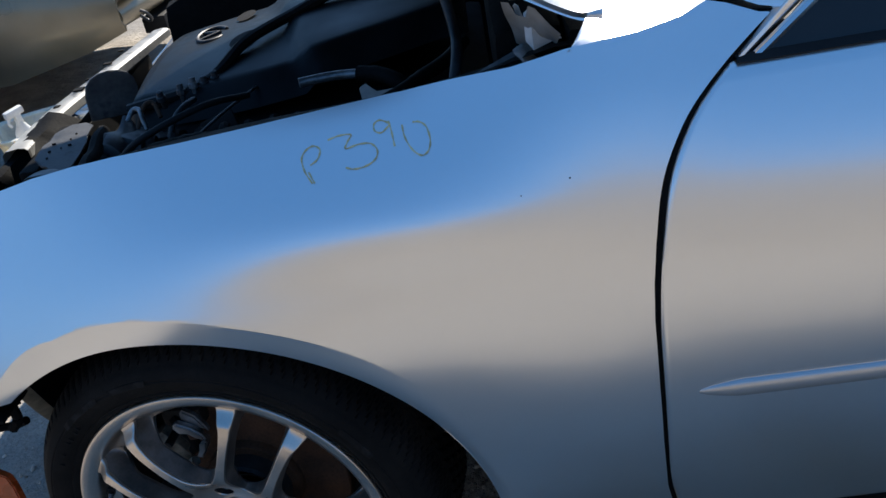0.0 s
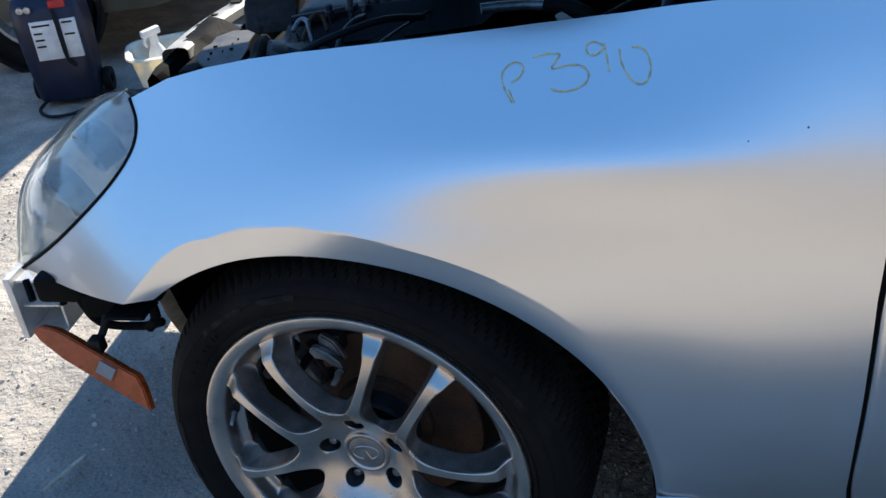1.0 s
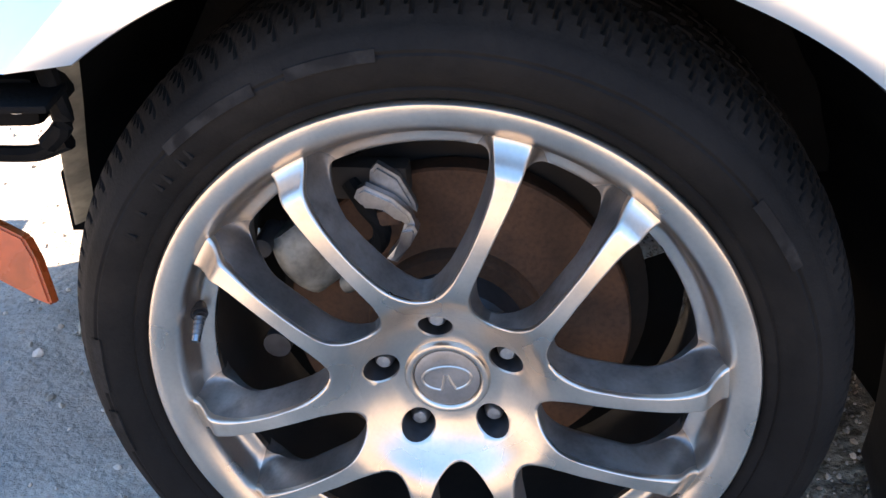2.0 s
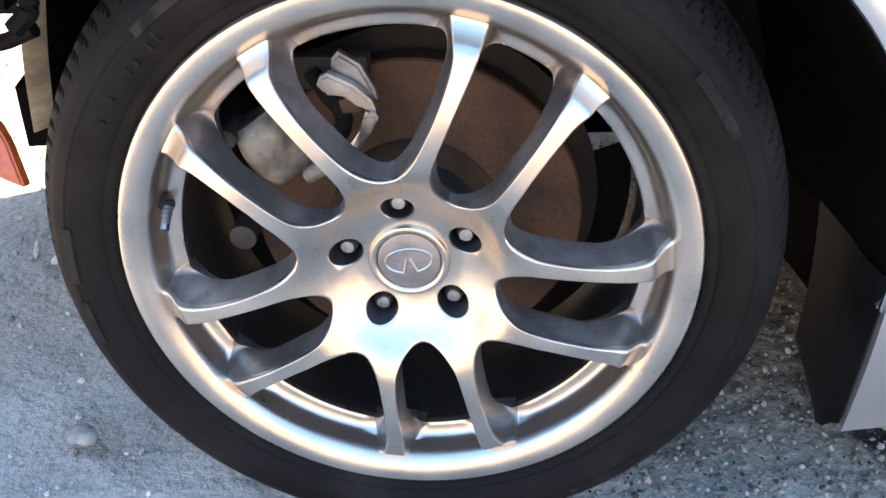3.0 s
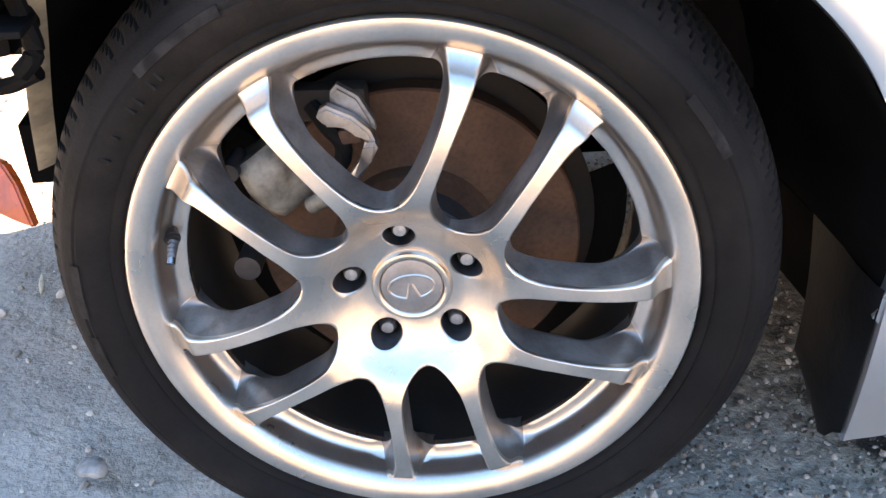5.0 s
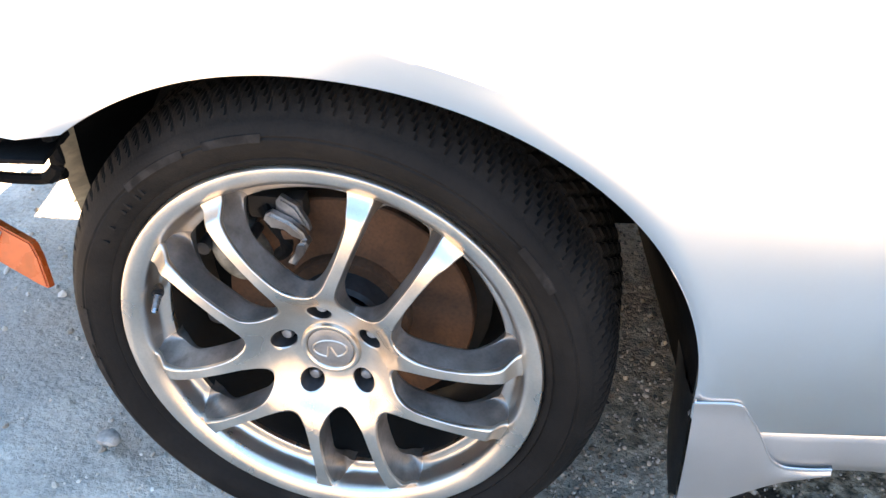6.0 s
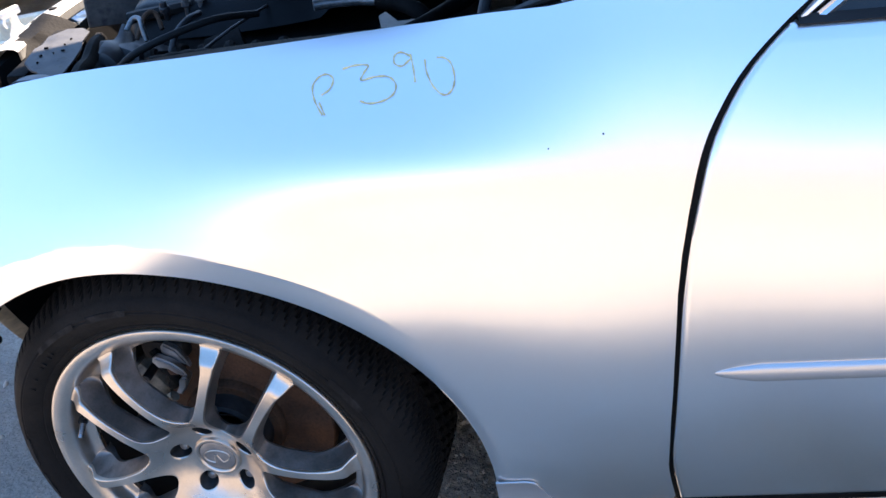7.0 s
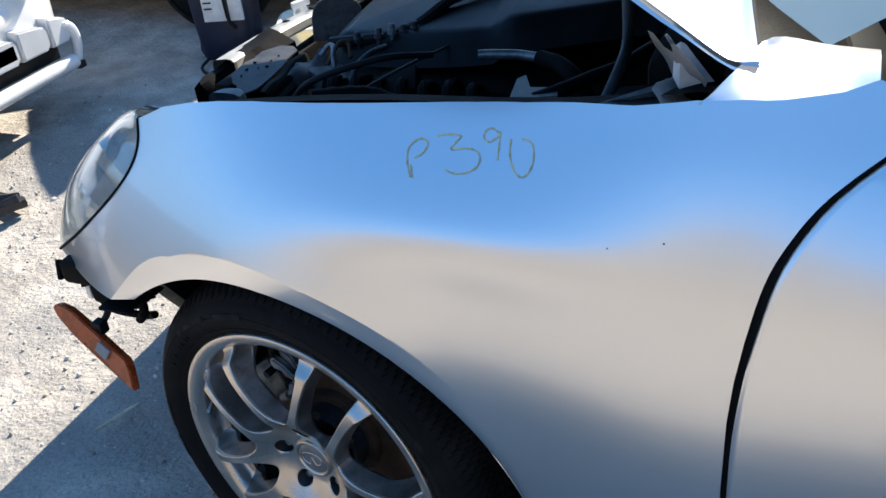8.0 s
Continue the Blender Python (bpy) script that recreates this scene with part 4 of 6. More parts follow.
def build_greenhouse():
    # A pillar: painted outer face, seam side and chrome edge
    low, high = Vector((0.784, -0.006, 0.958)), Vector((1.36, 0.235, 1.395))
    strip, upper, chrome = [], [], []
    for i in range(24):
        t = i / 23
        p, q = pillar_line(t), low.lerp(high, t)
        strip.append([p + Vector((0, 0.02, 0)), p, p.lerp(q, 0.5) + Vector((0, -0.004, 0.002)), q, q + Vector((-0.002, 0.012, 0.002))])
        chrome.append(p + Vector((0.006, -0.006, -0.003)))
        q = low.lerp(high, 0.105 + 0.895 * t)
        w = Vector((0.761, 0.048, 1.040)).lerp(Vector((1.36, 0.30, 1.41)), t)
        upper.append([q, q.lerp(w, 0.35) + Vector((0, -0.004, 0.006)), q.lerp(w, 0.7) + Vector((0, -0.002, 0.006)), w, w + Vector((0.0, 0.085, -0.010))])
    foot = [Vector(v) for v in ((0.842, 0.021, 1.0030), (0.818, 0.027, 1.0075), (0.785, 0.037, 1.0215), (0.763, 0.047, 1.0360), (0.770, 0.078, 1.031))]
    upper = [[b.lerp(f, k) for f, b in zip(foot, row)] for k, row in zip((1.0, 0.6, 0.25), upper)] + upper[3:]
    fold = [[v + Vector((0.002, 0.014, -0.012)) for v in foot]]
    bm = grid(strip)
    grid(fold + upper, bm)
    bmesh.ops.recalc_face_normals(bm, faces=bm.faces)
    pillar = part("a_pillar", bm, PAINT, car, "silver windscreen pillar", angle=50)
    bm = bmesh.new()
    tube(bm, chrome, 0.0065, 8, 1)
    part("chrome_trim", bm, CHROME, pillar, "chrome window trim")
    # side glass
    rows = []
    for i in range(8):
        t = i / 7
        z = 0.95 + 0.41 * t
        p = pillar_line(max(0.0, (z - 0.957) / 0.403))
        rows.append([(p.x + 0.004 + (2.3 - p.x) * u, 0.008 + 0.235 * t, z) for u in np.linspace(0, 1, 10)])
    part("side_window", grid(rows), DARK_GLASS, car, "dark side window")
    # windscreen
    rows = []
    for i in range(16):
        v = i / 15
        y = 0.13 + 1.34 * v
        c = 1 - (2 * v - 1) ** 2
        rows.append([(0.705 - 0.25 * c + (0.667 + 0.06 * c) * u, y + (0.79 - y) * 0.14 * u, 1.018 + 0.050 * c + 0.377 * u + 0.02 * u * (1 - u)) for u in np.linspace(0, 1, 12)])
    ws = part("windscreen", grid(rows), SCREEN, car, "windscreen")
    ws.visible_shadow = False
    # roof
    rows = [[(1.37 + 1.1 * u, 0.26 + 1.06 * v, 1.395 + 0.03 * math.sin(math.pi * v) - 0.12 * u * u) for v in np.linspace(0, 1, 12)] for u in np.linspace(0, 1, 10)]
    part("roof", grid(rows), PAINT, car, "silver roof")
    # dark cabin behind the glass
    bm = bmesh.new()
    box(bm, (0.90, 0.06, 0.35), (2.4, 1.50, 0.93))
    part("cabin", bm, BLACK, car, "dark cabin")
    bm = bmesh.new()
    tube(bm, [(0.86, 0.20, 0.975), (0.80, 0.4, 0.995), (0.76, 0.79, 1.005), (0.78, 1.2, 1.0), (0.82, 1.46, 0.985)], 0.055, 12, 5)
    part("dashboard", bm, BLACK, car, "dark dashboard")


build_greenhouse()


def build_cowl():
    """Panel between the bonnet hinge and the windscreen, with the fender's upper corner."""
    edge = [Vector((x, side_y(x, z), z)) for x, z in catmull2(CREASE, 4)]
    inner = catmull([(0.589, 0.006, 0.9955), (0.620, 0.066, 1.016), (0.646, 0.145, 1.021), (0.705, 0.128, 1.021), (0.757, 0.112, 1.023)], 4)
    rows = []
    for a, b in zip(edge, inner):
        rows.append([a.lerp(b, u) + Vector((0, 0, 0.0015 * math.sin(math.pi * u))) for u in (0.0, 0.08, 0.2, 0.4, 0.6, 0.8, 1.0)] + [b + Vector((0.002, 0.012, -0.010))])
    bm = grid(rows)
    bmesh.ops.recalc_face_normals(bm, faces=bm.faces)
    part("fender_corner", bm, PAINT, FENDER, "sunlit upper corner of the fender", angle=60)
    # black tray below the windscreen
    front = catmull([(0.640, 0.13, 1.000), (0.610, 0.25, 0.998), (0.570, 0.40, 1.000), (0.530, 0.60, 1.004), (0.510, 0.80, 1.006)], 6)
    rear = catmull([(0.725, 0.15, 1.012), (0.700, 0.24, 1.030), (0.640, 0.40, 1.046), (0.560, 0.60, 1.056), (0.530, 0.80, 1.060)], 6)
    rows = [[a + Vector((0.012, 0.0, -0.05)), a] + [a.lerp(b, u) + Vector((0, 0, -0.010 * math.sin(math.pi * u))) for u in (0.1, 0.3, 0.5, 0.7, 0.9)] + [b, b + Vector((0.01, 0.005, -0.012))] for a, b in zip(front, rear)]
    bm = grid(rows)
    bmesh.ops.recalc_face_normals(bm, faces=bm.faces)
    cowl = part("cowl_panel", bm, NEAR_BLACK, car, "black plastic tray below the windscreen", angle=45)
    me = cowl.data.copy()
    me.transform(Matrix.Translation((0, 1.60, 0)) @ Matrix.Diagonal((1, -1, 1, 1)))
    me.flip_normals()
    part("cowl_panel", me, NEAR_BLACK, car)


def build_bonnet():
    """The bonnet stands open, hinged at the windscreen; only its rear corner is near the view."""
    line = catmull([(0.640, 0, 1.022), (0.605, 0, 1.022), (0.550, 0, 1.048), (0.503, 0, 1.078), (0.38, 0, 1.168), (0.20, 0, 1.32), (0.0, 0, 1.49), (-0.22, 0, 1.67), (-0.36, 0, 1.76)], 4)
    rows, under = [], []
    for i, p in enumerate(line):
        u = i / (len(line) - 1)
        y0 = 0.066 + 0.035 * bump01(u, 0.06, 0.30) + 0.10 * u ** 3
        row = []
        for v in np.linspace(0, 1, 24):
            y = y0 + (1.60 - 2 * y0) * v
            c = math.sin(math.pi * v)
            row.append((p.x + 0.02 * c - 0.10 * c * (1 - u) ** 3, y, p.z + 0.035 * c))
        rows.append(row)
        under.append([(x + 0.006, y, z - 0.010 - 0.018 * u) for x, y, z in row])
    bm = grid(rows)
    grid([[r[0] for r in rows], [(r[0][0], r[0][1] + 0.004, r[0][2] - 0.008) for r in rows], [r[0] for r in under]], bm)
    grid([[r[-1] for r in rows], [r[-1] for r in under]], bm)
    grid([rows[-1], under[-1]], bm)
    bmesh.ops.recalc_face_normals(bm, faces=bm.faces)
    bonnet = part("bonnet", bm, PAINT, car, "silver bonnet standing open", angle=45)
    part("bonnet_lining", grid(under), BLACK, bonnet, "black bonnet lining")


FENDER = [o for o in car.children if o.name.startswith("front_fender")][0]
build_bonnet()
build_cowl()


# ---------------------------------------------------------------- headlamp
def build_headlamp():
    rear = [Vector((x, side_y(x, z) + 0.002, z)) for x, z in catmull2(LAMP_LINE)]
    front = catmull([(-0.590, 0.180, 0.572), (-0.618, 0.232, 0.600), (-0.612, 0.262, 0.652), (-0.570, 0.278, 0.706), (-0.510, 0.285, 0.756), (-0.435, 0.272, 0.804), (-0.325, 0.180, 0.851)], 6)
    n = min(len(rear), len(front))
    rows, inner = [], []
    for i in range(n):
        a, b = rear[i], front[i]
        k = i / (n - 1)
        out = Vector((-0.55, -0.60, 0.5)).normalized()
        row = []
        for u in np.linspace(0, 1, 12):
            row.append(a.lerp(b, u) + out * (0.030 * math.sin(math.pi * u) * math.sin(math.pi * (0.10 + 0.80 * k))))
        rows.append([a + Vector((0.012, 0.022, -0.004))] + row + [b + Vector((0.05, 0.06, -0.03))])
        inner.append([a.lerp(b, u) + Vector((0.030, 0.030, -0.012)) + Vector((0.10, 0.075, -0.03)) * math.sin(math.pi * u) for u in np.linspace(-0.05, 1.05, 10)])
    bm = grid(rows)
    bmesh.ops.recalc_face_normals(bm, faces=bm.faces)
    me = mesh_of(bm, True, "headlamp")
    lamp = part("headlamp", grid(inner), LAMP_BOWL, car, "headlamp with clear cover", angle=30)
    bm = bmesh.new()
    bm.from_mesh(me)
    bpy.data.meshes.remove(me)
    bmesh.ops.solidify(bm, geom=list(bm.faces), thickness=0.003)
    lens = part("lamp_cover", bm, LENS, lamp, "clear slightly hazy lamp cover")
    lens.visible_shadow = False
    # dark tube drawn for the shaded gap between lamp and fender
    part("lamp_seal", tube(bmesh.new(), [p + Vector((-0.002, -0.0012, -0.001)) for p in rear], 0.0028, 8, 1), NEAR_BLACK, lamp, "dark gap round the lamp")
    bm = bmesh.new()
    for c, r in (((-0.475, 0.175, 0.685), 0.038), ((-0.400, 0.175, 0.760), 0.034)):
        got = lathe([(0.001, 0.03), (r * 0.5, 0.02), (r, -0.012), (r * 1.06, -0.012), (r * 1.06, 0.03)], 32)
        bmesh.ops.transform(got, matrix=pose(*c, 20, 0, -38), verts=got.verts)
        me = mesh_of(got)
        bm.from_mesh(me)
        bpy.data.meshes.remove(me)
    part("reflector", bm, LAMP_BOWL, lamp, "dull grey lamp reflector")
    bm = bmesh.new()
    tube(bm, [r + Vector((0.001, 0.003, 0)) for r in rear], 0.0042, 6, 1)
    part("lamp_gasket", bm, BLACK, lamp, "black lamp gasket")


build_headlamp()


# ---------------------------------------------------------------- bare front end
def build_front_end():
    bm = bmesh.new()
    # hollow bumper beam, open at its end
    box(bm, (-0.738, 0.322, 0.426), (-0.664, 1.34, 0.432), bevel=0.002)
    box(bm, (-0.738, 0.322, 0.372), (-0.664, 1.34, 0.377), bevel=0.002)
    box(bm, (-0.738, 0.322, 0.314), (-0.664, 1.34, 0.320), bevel=0.002)
    box(bm, (-0.752, 0.308, 0.308), (-0.738, 1.36, 0.443), bevel=0.003)
    box(bm, (-0.670, 0.332, 0.321), (-0.664, 1.33, 0.425), bevel=0.002)
    part("bumper_beam", bm, BARE_ALUMINIUM, car, "bare aluminium bumper beam, hollow at its end")
    bm = bmesh.new()
    # black bits below the lamp
    box(bm, (-0.56, 0.20, 0.46), (-0.46, 0.30, 0.57), None, 0.012)
    box(bm, (-0.50, 0.06, 0.555), (-0.30, 0.12, 0.600), None, 0.01)
    box(bm, (-0.41, 0.03, 0.548), (-0.31, 0.085, 0.590), None, 0.010)
    tube(bm, [(-0.30, 0.03, 0.60), (-0.29, 0.02, 0.56), (-0.305, 0.02, 0.54)], 0.008, 8)
    tube(bm, [(-0.44, 0.07, 0.57), (-0.40, 0.05, 0.53), (-0.34, 0.06, 0.515), (-0.30, 0.05, 0.53)], 0.007, 8)
    for k in range(5):
        x = -0.53 + 0.05 * k
        tube(bm, [(x, 0.09, 0.58), (x + 0.015, 0.07, 0.555 - 0.008 * (k % 3))], 0.006, 6, 2)
    part("lamp_bracket", bm, NEAR_BLACK, car, "black torn bumper bracket")
    bm = bmesh.new()
    box(bm, (-0.345, -0.020, 0.580), (-0.285, 0.030, 0.586), None, 0.002)
    plate = part("bumper_plate", bm, NEAR_BLACK, car, "dark bumper mounting plate")
    part("plate_bolt", lathe([(0.001, -0.004), (0.006, -0.003), (0.007, 0.0), (0.007, 0.004)], 12), STEEL, plate, m=pose(-0.312, 0.0, 0.579, -90, 0, 0))


build_front_end()


def build_marker():
    """Orange side marker hanging askew by its wire."""
    a, b = Vector((-0.488, 0.012, 0.540)), Vector((-0.300, -0.036, 0.452))
    ax = (b - a).normalized()
    nrm = Vector((0.08, -0.93, 0.30))
    nrm = (nrm - ax * nrm.dot(ax)).normalized()
    up = nrm.cross(ax)
    if up.z < 0:
        up = -up
    length = (b - a).length

    def at(u, v, w):
        return a + ax * (u * length) + up * v - nrm * w

    outline = [(0.0, 0.000), (0.03, 0.012), (0.16, 0.021), (0.30, 0.022), (0.72, 0.021), (0.84, 0.021), (0.91, 0.010), (1.03, -0.017), (0.97, -0.018), (0.70, -0.016), (0.30, -0.014), (0.08, -0.008)]
    bm = bmesh.new()
    f = [bm.verts.new(at(u, v, -0.006 + 0.004 * abs(2 * u - 1))) for u, v in outline]
    g = [bm.verts.new(at(u, v, 0.014)) for u, v in outline]
    n = len(f)
    bm.faces.new(f)
    bm.faces.new(g[::-1])
    for i in range(n):
        bm.faces.new((f[i], g[i], g[(i + 1) % n], f[(i + 1) % n]))
    bmesh.ops.recalc_face_normals(bm, faces=bm.faces)
    bmesh.ops.bevel(bm, geom=list(bm.edges), offset=0.002, segments=2, affect="EDGES")
    marker = part("side_marker", bm, ORANGE, car, "orange side marker hanging by its wire")
    bm = bmesh.new()
    for u0, u1, v0, v1, w in ((0.56, 0.69, -0.003, 0.016, -0.0078),):
        vs = [bm.verts.new(at(u, v, ww)) for ww in (w, w + 0.004) for u, v in ((u0, v0), (u1, v0), (u1, v1), (u0, v1))]
        bm.faces.new(vs[:4])
        for i in range(4):
            bm.faces.new((vs[i], vs[4 + i], vs[4 + (i + 1) % 4], vs[(i + 1) % 4]))
    part("sticker", bm, PALE_SHEET, marker, "greyish white sticker", smooth=False)
    bm = bmesh.new()
    tube(bm, [at(0.45, 0.018, 0.008), at(0.44, 0.05, 0.02), (-0.375, 0.05, 0.575), (-0.37, 0.09, 0.60)], 0.006, 8)
    box(bm, (-0.01, -0.01, -0.012), (0.01, 0.01, 0.012), Matrix.Translation(at(0.46, 0.028, 0.01)), 0.003)
    part("marker_wire", bm, BLACK, marker, "black wire and plug")


build_marker()


# ---------------------------------------------------------------- engine bay
def build_bay():
    bm = bmesh.new()
    # inner wings, firewall, floor; near-black base colour stands in for the bay's shade
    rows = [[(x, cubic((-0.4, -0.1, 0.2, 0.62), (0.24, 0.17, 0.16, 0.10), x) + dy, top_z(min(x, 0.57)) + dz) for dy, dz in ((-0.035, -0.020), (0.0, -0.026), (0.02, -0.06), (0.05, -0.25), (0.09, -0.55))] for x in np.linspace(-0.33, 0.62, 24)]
    part("inner_wing", grid(rows), NEAR_BLACK, car, "inner wing, near-black in place of its shade")
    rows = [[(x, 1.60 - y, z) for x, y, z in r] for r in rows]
    part("inner_wing", grid(rows), NEAR_BLACK, car)
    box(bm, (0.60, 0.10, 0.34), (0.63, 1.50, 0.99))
    part("firewall", bm, NEAR_BLACK, car, "firewall, near-black in place of its shade")
    # upper radiator support, painted, with the brackets on its near end
    bm = bmesh.new()
    rail = catmull([(-0.400, 0.52, 0.800), (-0.440, 0.80, 0.772), (-0.425, 1.10, 0.756), (-0.385, 1.45, 0.748)], 8)
    rows = []
    for p in rail:
        rows.append([p + Vector((0.022, 0, -0.020)), p + Vector((0.021, 0, -0.004)), p + Vector((0.016, 0, 0.0)), p + Vector((0.004, 0, 0.002)), p + Vector((-0.022, 0, -0.001)), p + Vector((-0.030, 0, -0.008)), p + Vector((-0.034, 0, -0.05))])
    bm = grid(rows)
    bmesh.ops.recalc_face_normals(bm, faces=bm.faces)
    support = part("radiator_support", bm, PALE, car, "silver upper radiator support")
    bm = bmesh.new()
    # hidden plate and rail, added so the front's ground shadow is unbroken
    box(bm, (-0.735, 0.40, 0.446), (-0.42, 1.34, 0.470), bevel=0.01)
    part("splash_panel", bm, NEAR_BLACK, car, "black plate added above the bumper beam to cast ground shadow")
    bm = bmesh.new()
    box(bm, (-0.60, 0.36, 0.44), (0.50, 0.44, 0.54), bevel=0.01)
    part("frame_rail", bm, NEAR_BLACK, car, "dark rail added to block sun under the front")
    bm = bmesh.new()
    box(bm, (-0.46, 0.50, 0.40), (-0.42, 1.40, 0.70), bevel=0.01)
    # added near-black block that hides the ground under the bay
    box(bm, (-0.42, 0.46, 0.36), (-0.17, 1.42, 0.64), bevel=0.015)
    part("cooling_fan_shroud", bm, NEAR_BLACK, car, "black fan shroud and an added block closing the bay floor")
    # thin near-black patches laid on the support for its shaded notches
    for y, w in ((0.74, 0.010), (0.83, 0.006), (0.95, 0.011), (1.03, 0.005), (1.16, 0.009), (1.28, 0.006)):
        bm = bmesh.new()
        box(bm, (-0.453, y - w, 0.772 - 0.045 * (y - 0.8)), (-0.453 + 2.2 * w, y + w, 0.7748 - 0.045 * (y - 0.8)))
        part("support_slot", bm, NEAR_BLACK, support)
    # torn grey plate lying beside the lamp, speckled with holes, with a dark channel along it
    bm = slab([(-0.330, 0.440), (-0.338, 0.500), (-0.330, 0.522), (-0.336, 0.560), (-0.316, 0.600), (-0.290, 0.606), (-0.272, 0.590), (-0.268, 0.540), (-0.258, 0.505), (-0.252, 0.455), (-0.248, 0.400),
               (-0.258, 0.372), (-0.280, 0.380), (-0.292, 0.402), (-0.306, 0.408)], -0.002, 0.002, None, 0.001)
    bm.transform(pose(0, 0, 0.800, 0, 5, 0) @ Matrix(((1, 0, 0, 0), (0, 0, 1, 0), (0, 1, 0, -0.025), (0, 0, 0, 1))))
    bmesh.ops.recalc_face_normals(bm, faces=bm.faces)
    plate = part("lamp_plate", bm, PLATE_GREY, car, "torn grey metal plate with holes")
    rng = random.Random(9)
    for k in range(7):
        x, y, r = rng.uniform(-0.318, -0.272), rng.uniform(0.42, 0.585), rng.uniform(0.0010, 0.0028)
        part("plate_hole", lathe([(0.0005, -0.0045), (r, -0.0045), (r * 0.9, 0.0045), (0.0005, 0.0045)], 7), NEAR_BLACK, plate, m=pose(x, y, 0.7994 - 0.0875 * (x + 0.280), 90, 0, rng.uniform(0, 90)) @ Matrix.Diagonal((1.6, 1, 0.8, 1)))
    rows = [[(-0.218 - 0.030 * u + dx, 0.372 + 0.20 * u, 0.800 + dz + 0.003 * math.sin(11 * u)) for dx, dz in ((-0.012, -0.03), (-0.012, 0.0), (-0.006, 0.006), (0.004, 0.006), (0.010, -0.002), (0.012, -0.03))] for u in np.linspace(0, 1, 12)]
    part("lamp_channel", grid(rows), NEAR_BLACK, car, "black channel beside the plate")
    rows = [[(-0.190 + 0.036 * v + 0.015 * math.sin(4 * u) * v, 0.415 + 0.125 * u, 0.822 - 0.05 * v * v + 0.006 * math.sin(7 * u + 2 * v)) for v in np.linspace(0, 1, 7)] for u in np.linspace(0, 1, 9)]
    part("wing_bracket", grid(rows), PLATE_GREY, car, "bent grey bracket on the inner wing")
    # black shield over the near end of the support
    rows = []
    for i in range(15):
        u = i / 14
        c = Vector((-0.425 + 0.045 * u, 0.455 + 0.215 * u, 0.765 + 0.035 * u))
        w = 0.012 + 0.022 * u + 0.003 * math.sin(19 * u) + 0.002 * math.sin(43 * u)
        rows.append([c + Vector((-w, 0, -0.05)), c + Vector((-w, 0, 0.0)), c + Vector((-0.4 * w, 0.01, 0.010 + 0.003 * math.sin(15 * u))), c + Vector((0.5 * w, 0.0, 0.008)), c + Vector((1.6 * w, 0, -0.012)), c + Vector((1.8 * w, 0, -0.07))])
    part("sight_shield", grid(rows), NEAR_BLACK, car, "torn black shield on the support")
    bm = bmesh.new()
    box(bm, (-0.36, 0.42, 0.74), (-0.325, 0.64, 0.792), None, 0.006)
    box(bm, (-0.245, 0.34, 0.74), (-0.20, 0.52, 0.785), None, 0.008)
    part("lamp_bracket", bm, NEAR_BLACK, car, "black lamp bracket")
    # rounded grey bracket on the support
    bm = slab([(-0.045, -0.05), (0.045, -0.05), (0.049, 0.0), (0.045, 0.020), (0.035, 0.034), (0.020, 0.042), (0.0, 0.045), (-0.020, 0.042), (-0.035, 0.034), (-0.045, 0.020), (-0.049, 0.0)], -0.004, 0.004, None, 0.002)
    part("support_bracket", bm, DUSTY, car, "rounded grey bracket on the support", m=pose(-0.335, 0.87, 0.772, 4, 8, 38) @ Matrix.Diagonal((1.2, 1, 1.1, 1)))
    bm = bmesh.new()
    rows = []
    for i in range(14):
        a = math.pi * i / 13
        rows.append([(-0.275 + 0.036 * math.cos(a) * k, 0.335 + 0.040 * math.sin(a) * k, z) for k, z in ((1, 0.72), (1, 0.800), (0.9, 0.810), (0.6, 0.815), (0.0, 0.816))])
    part("reservoir", grid(rows), DUSTY, car, "greyish plastic reservoir")


build_bay()


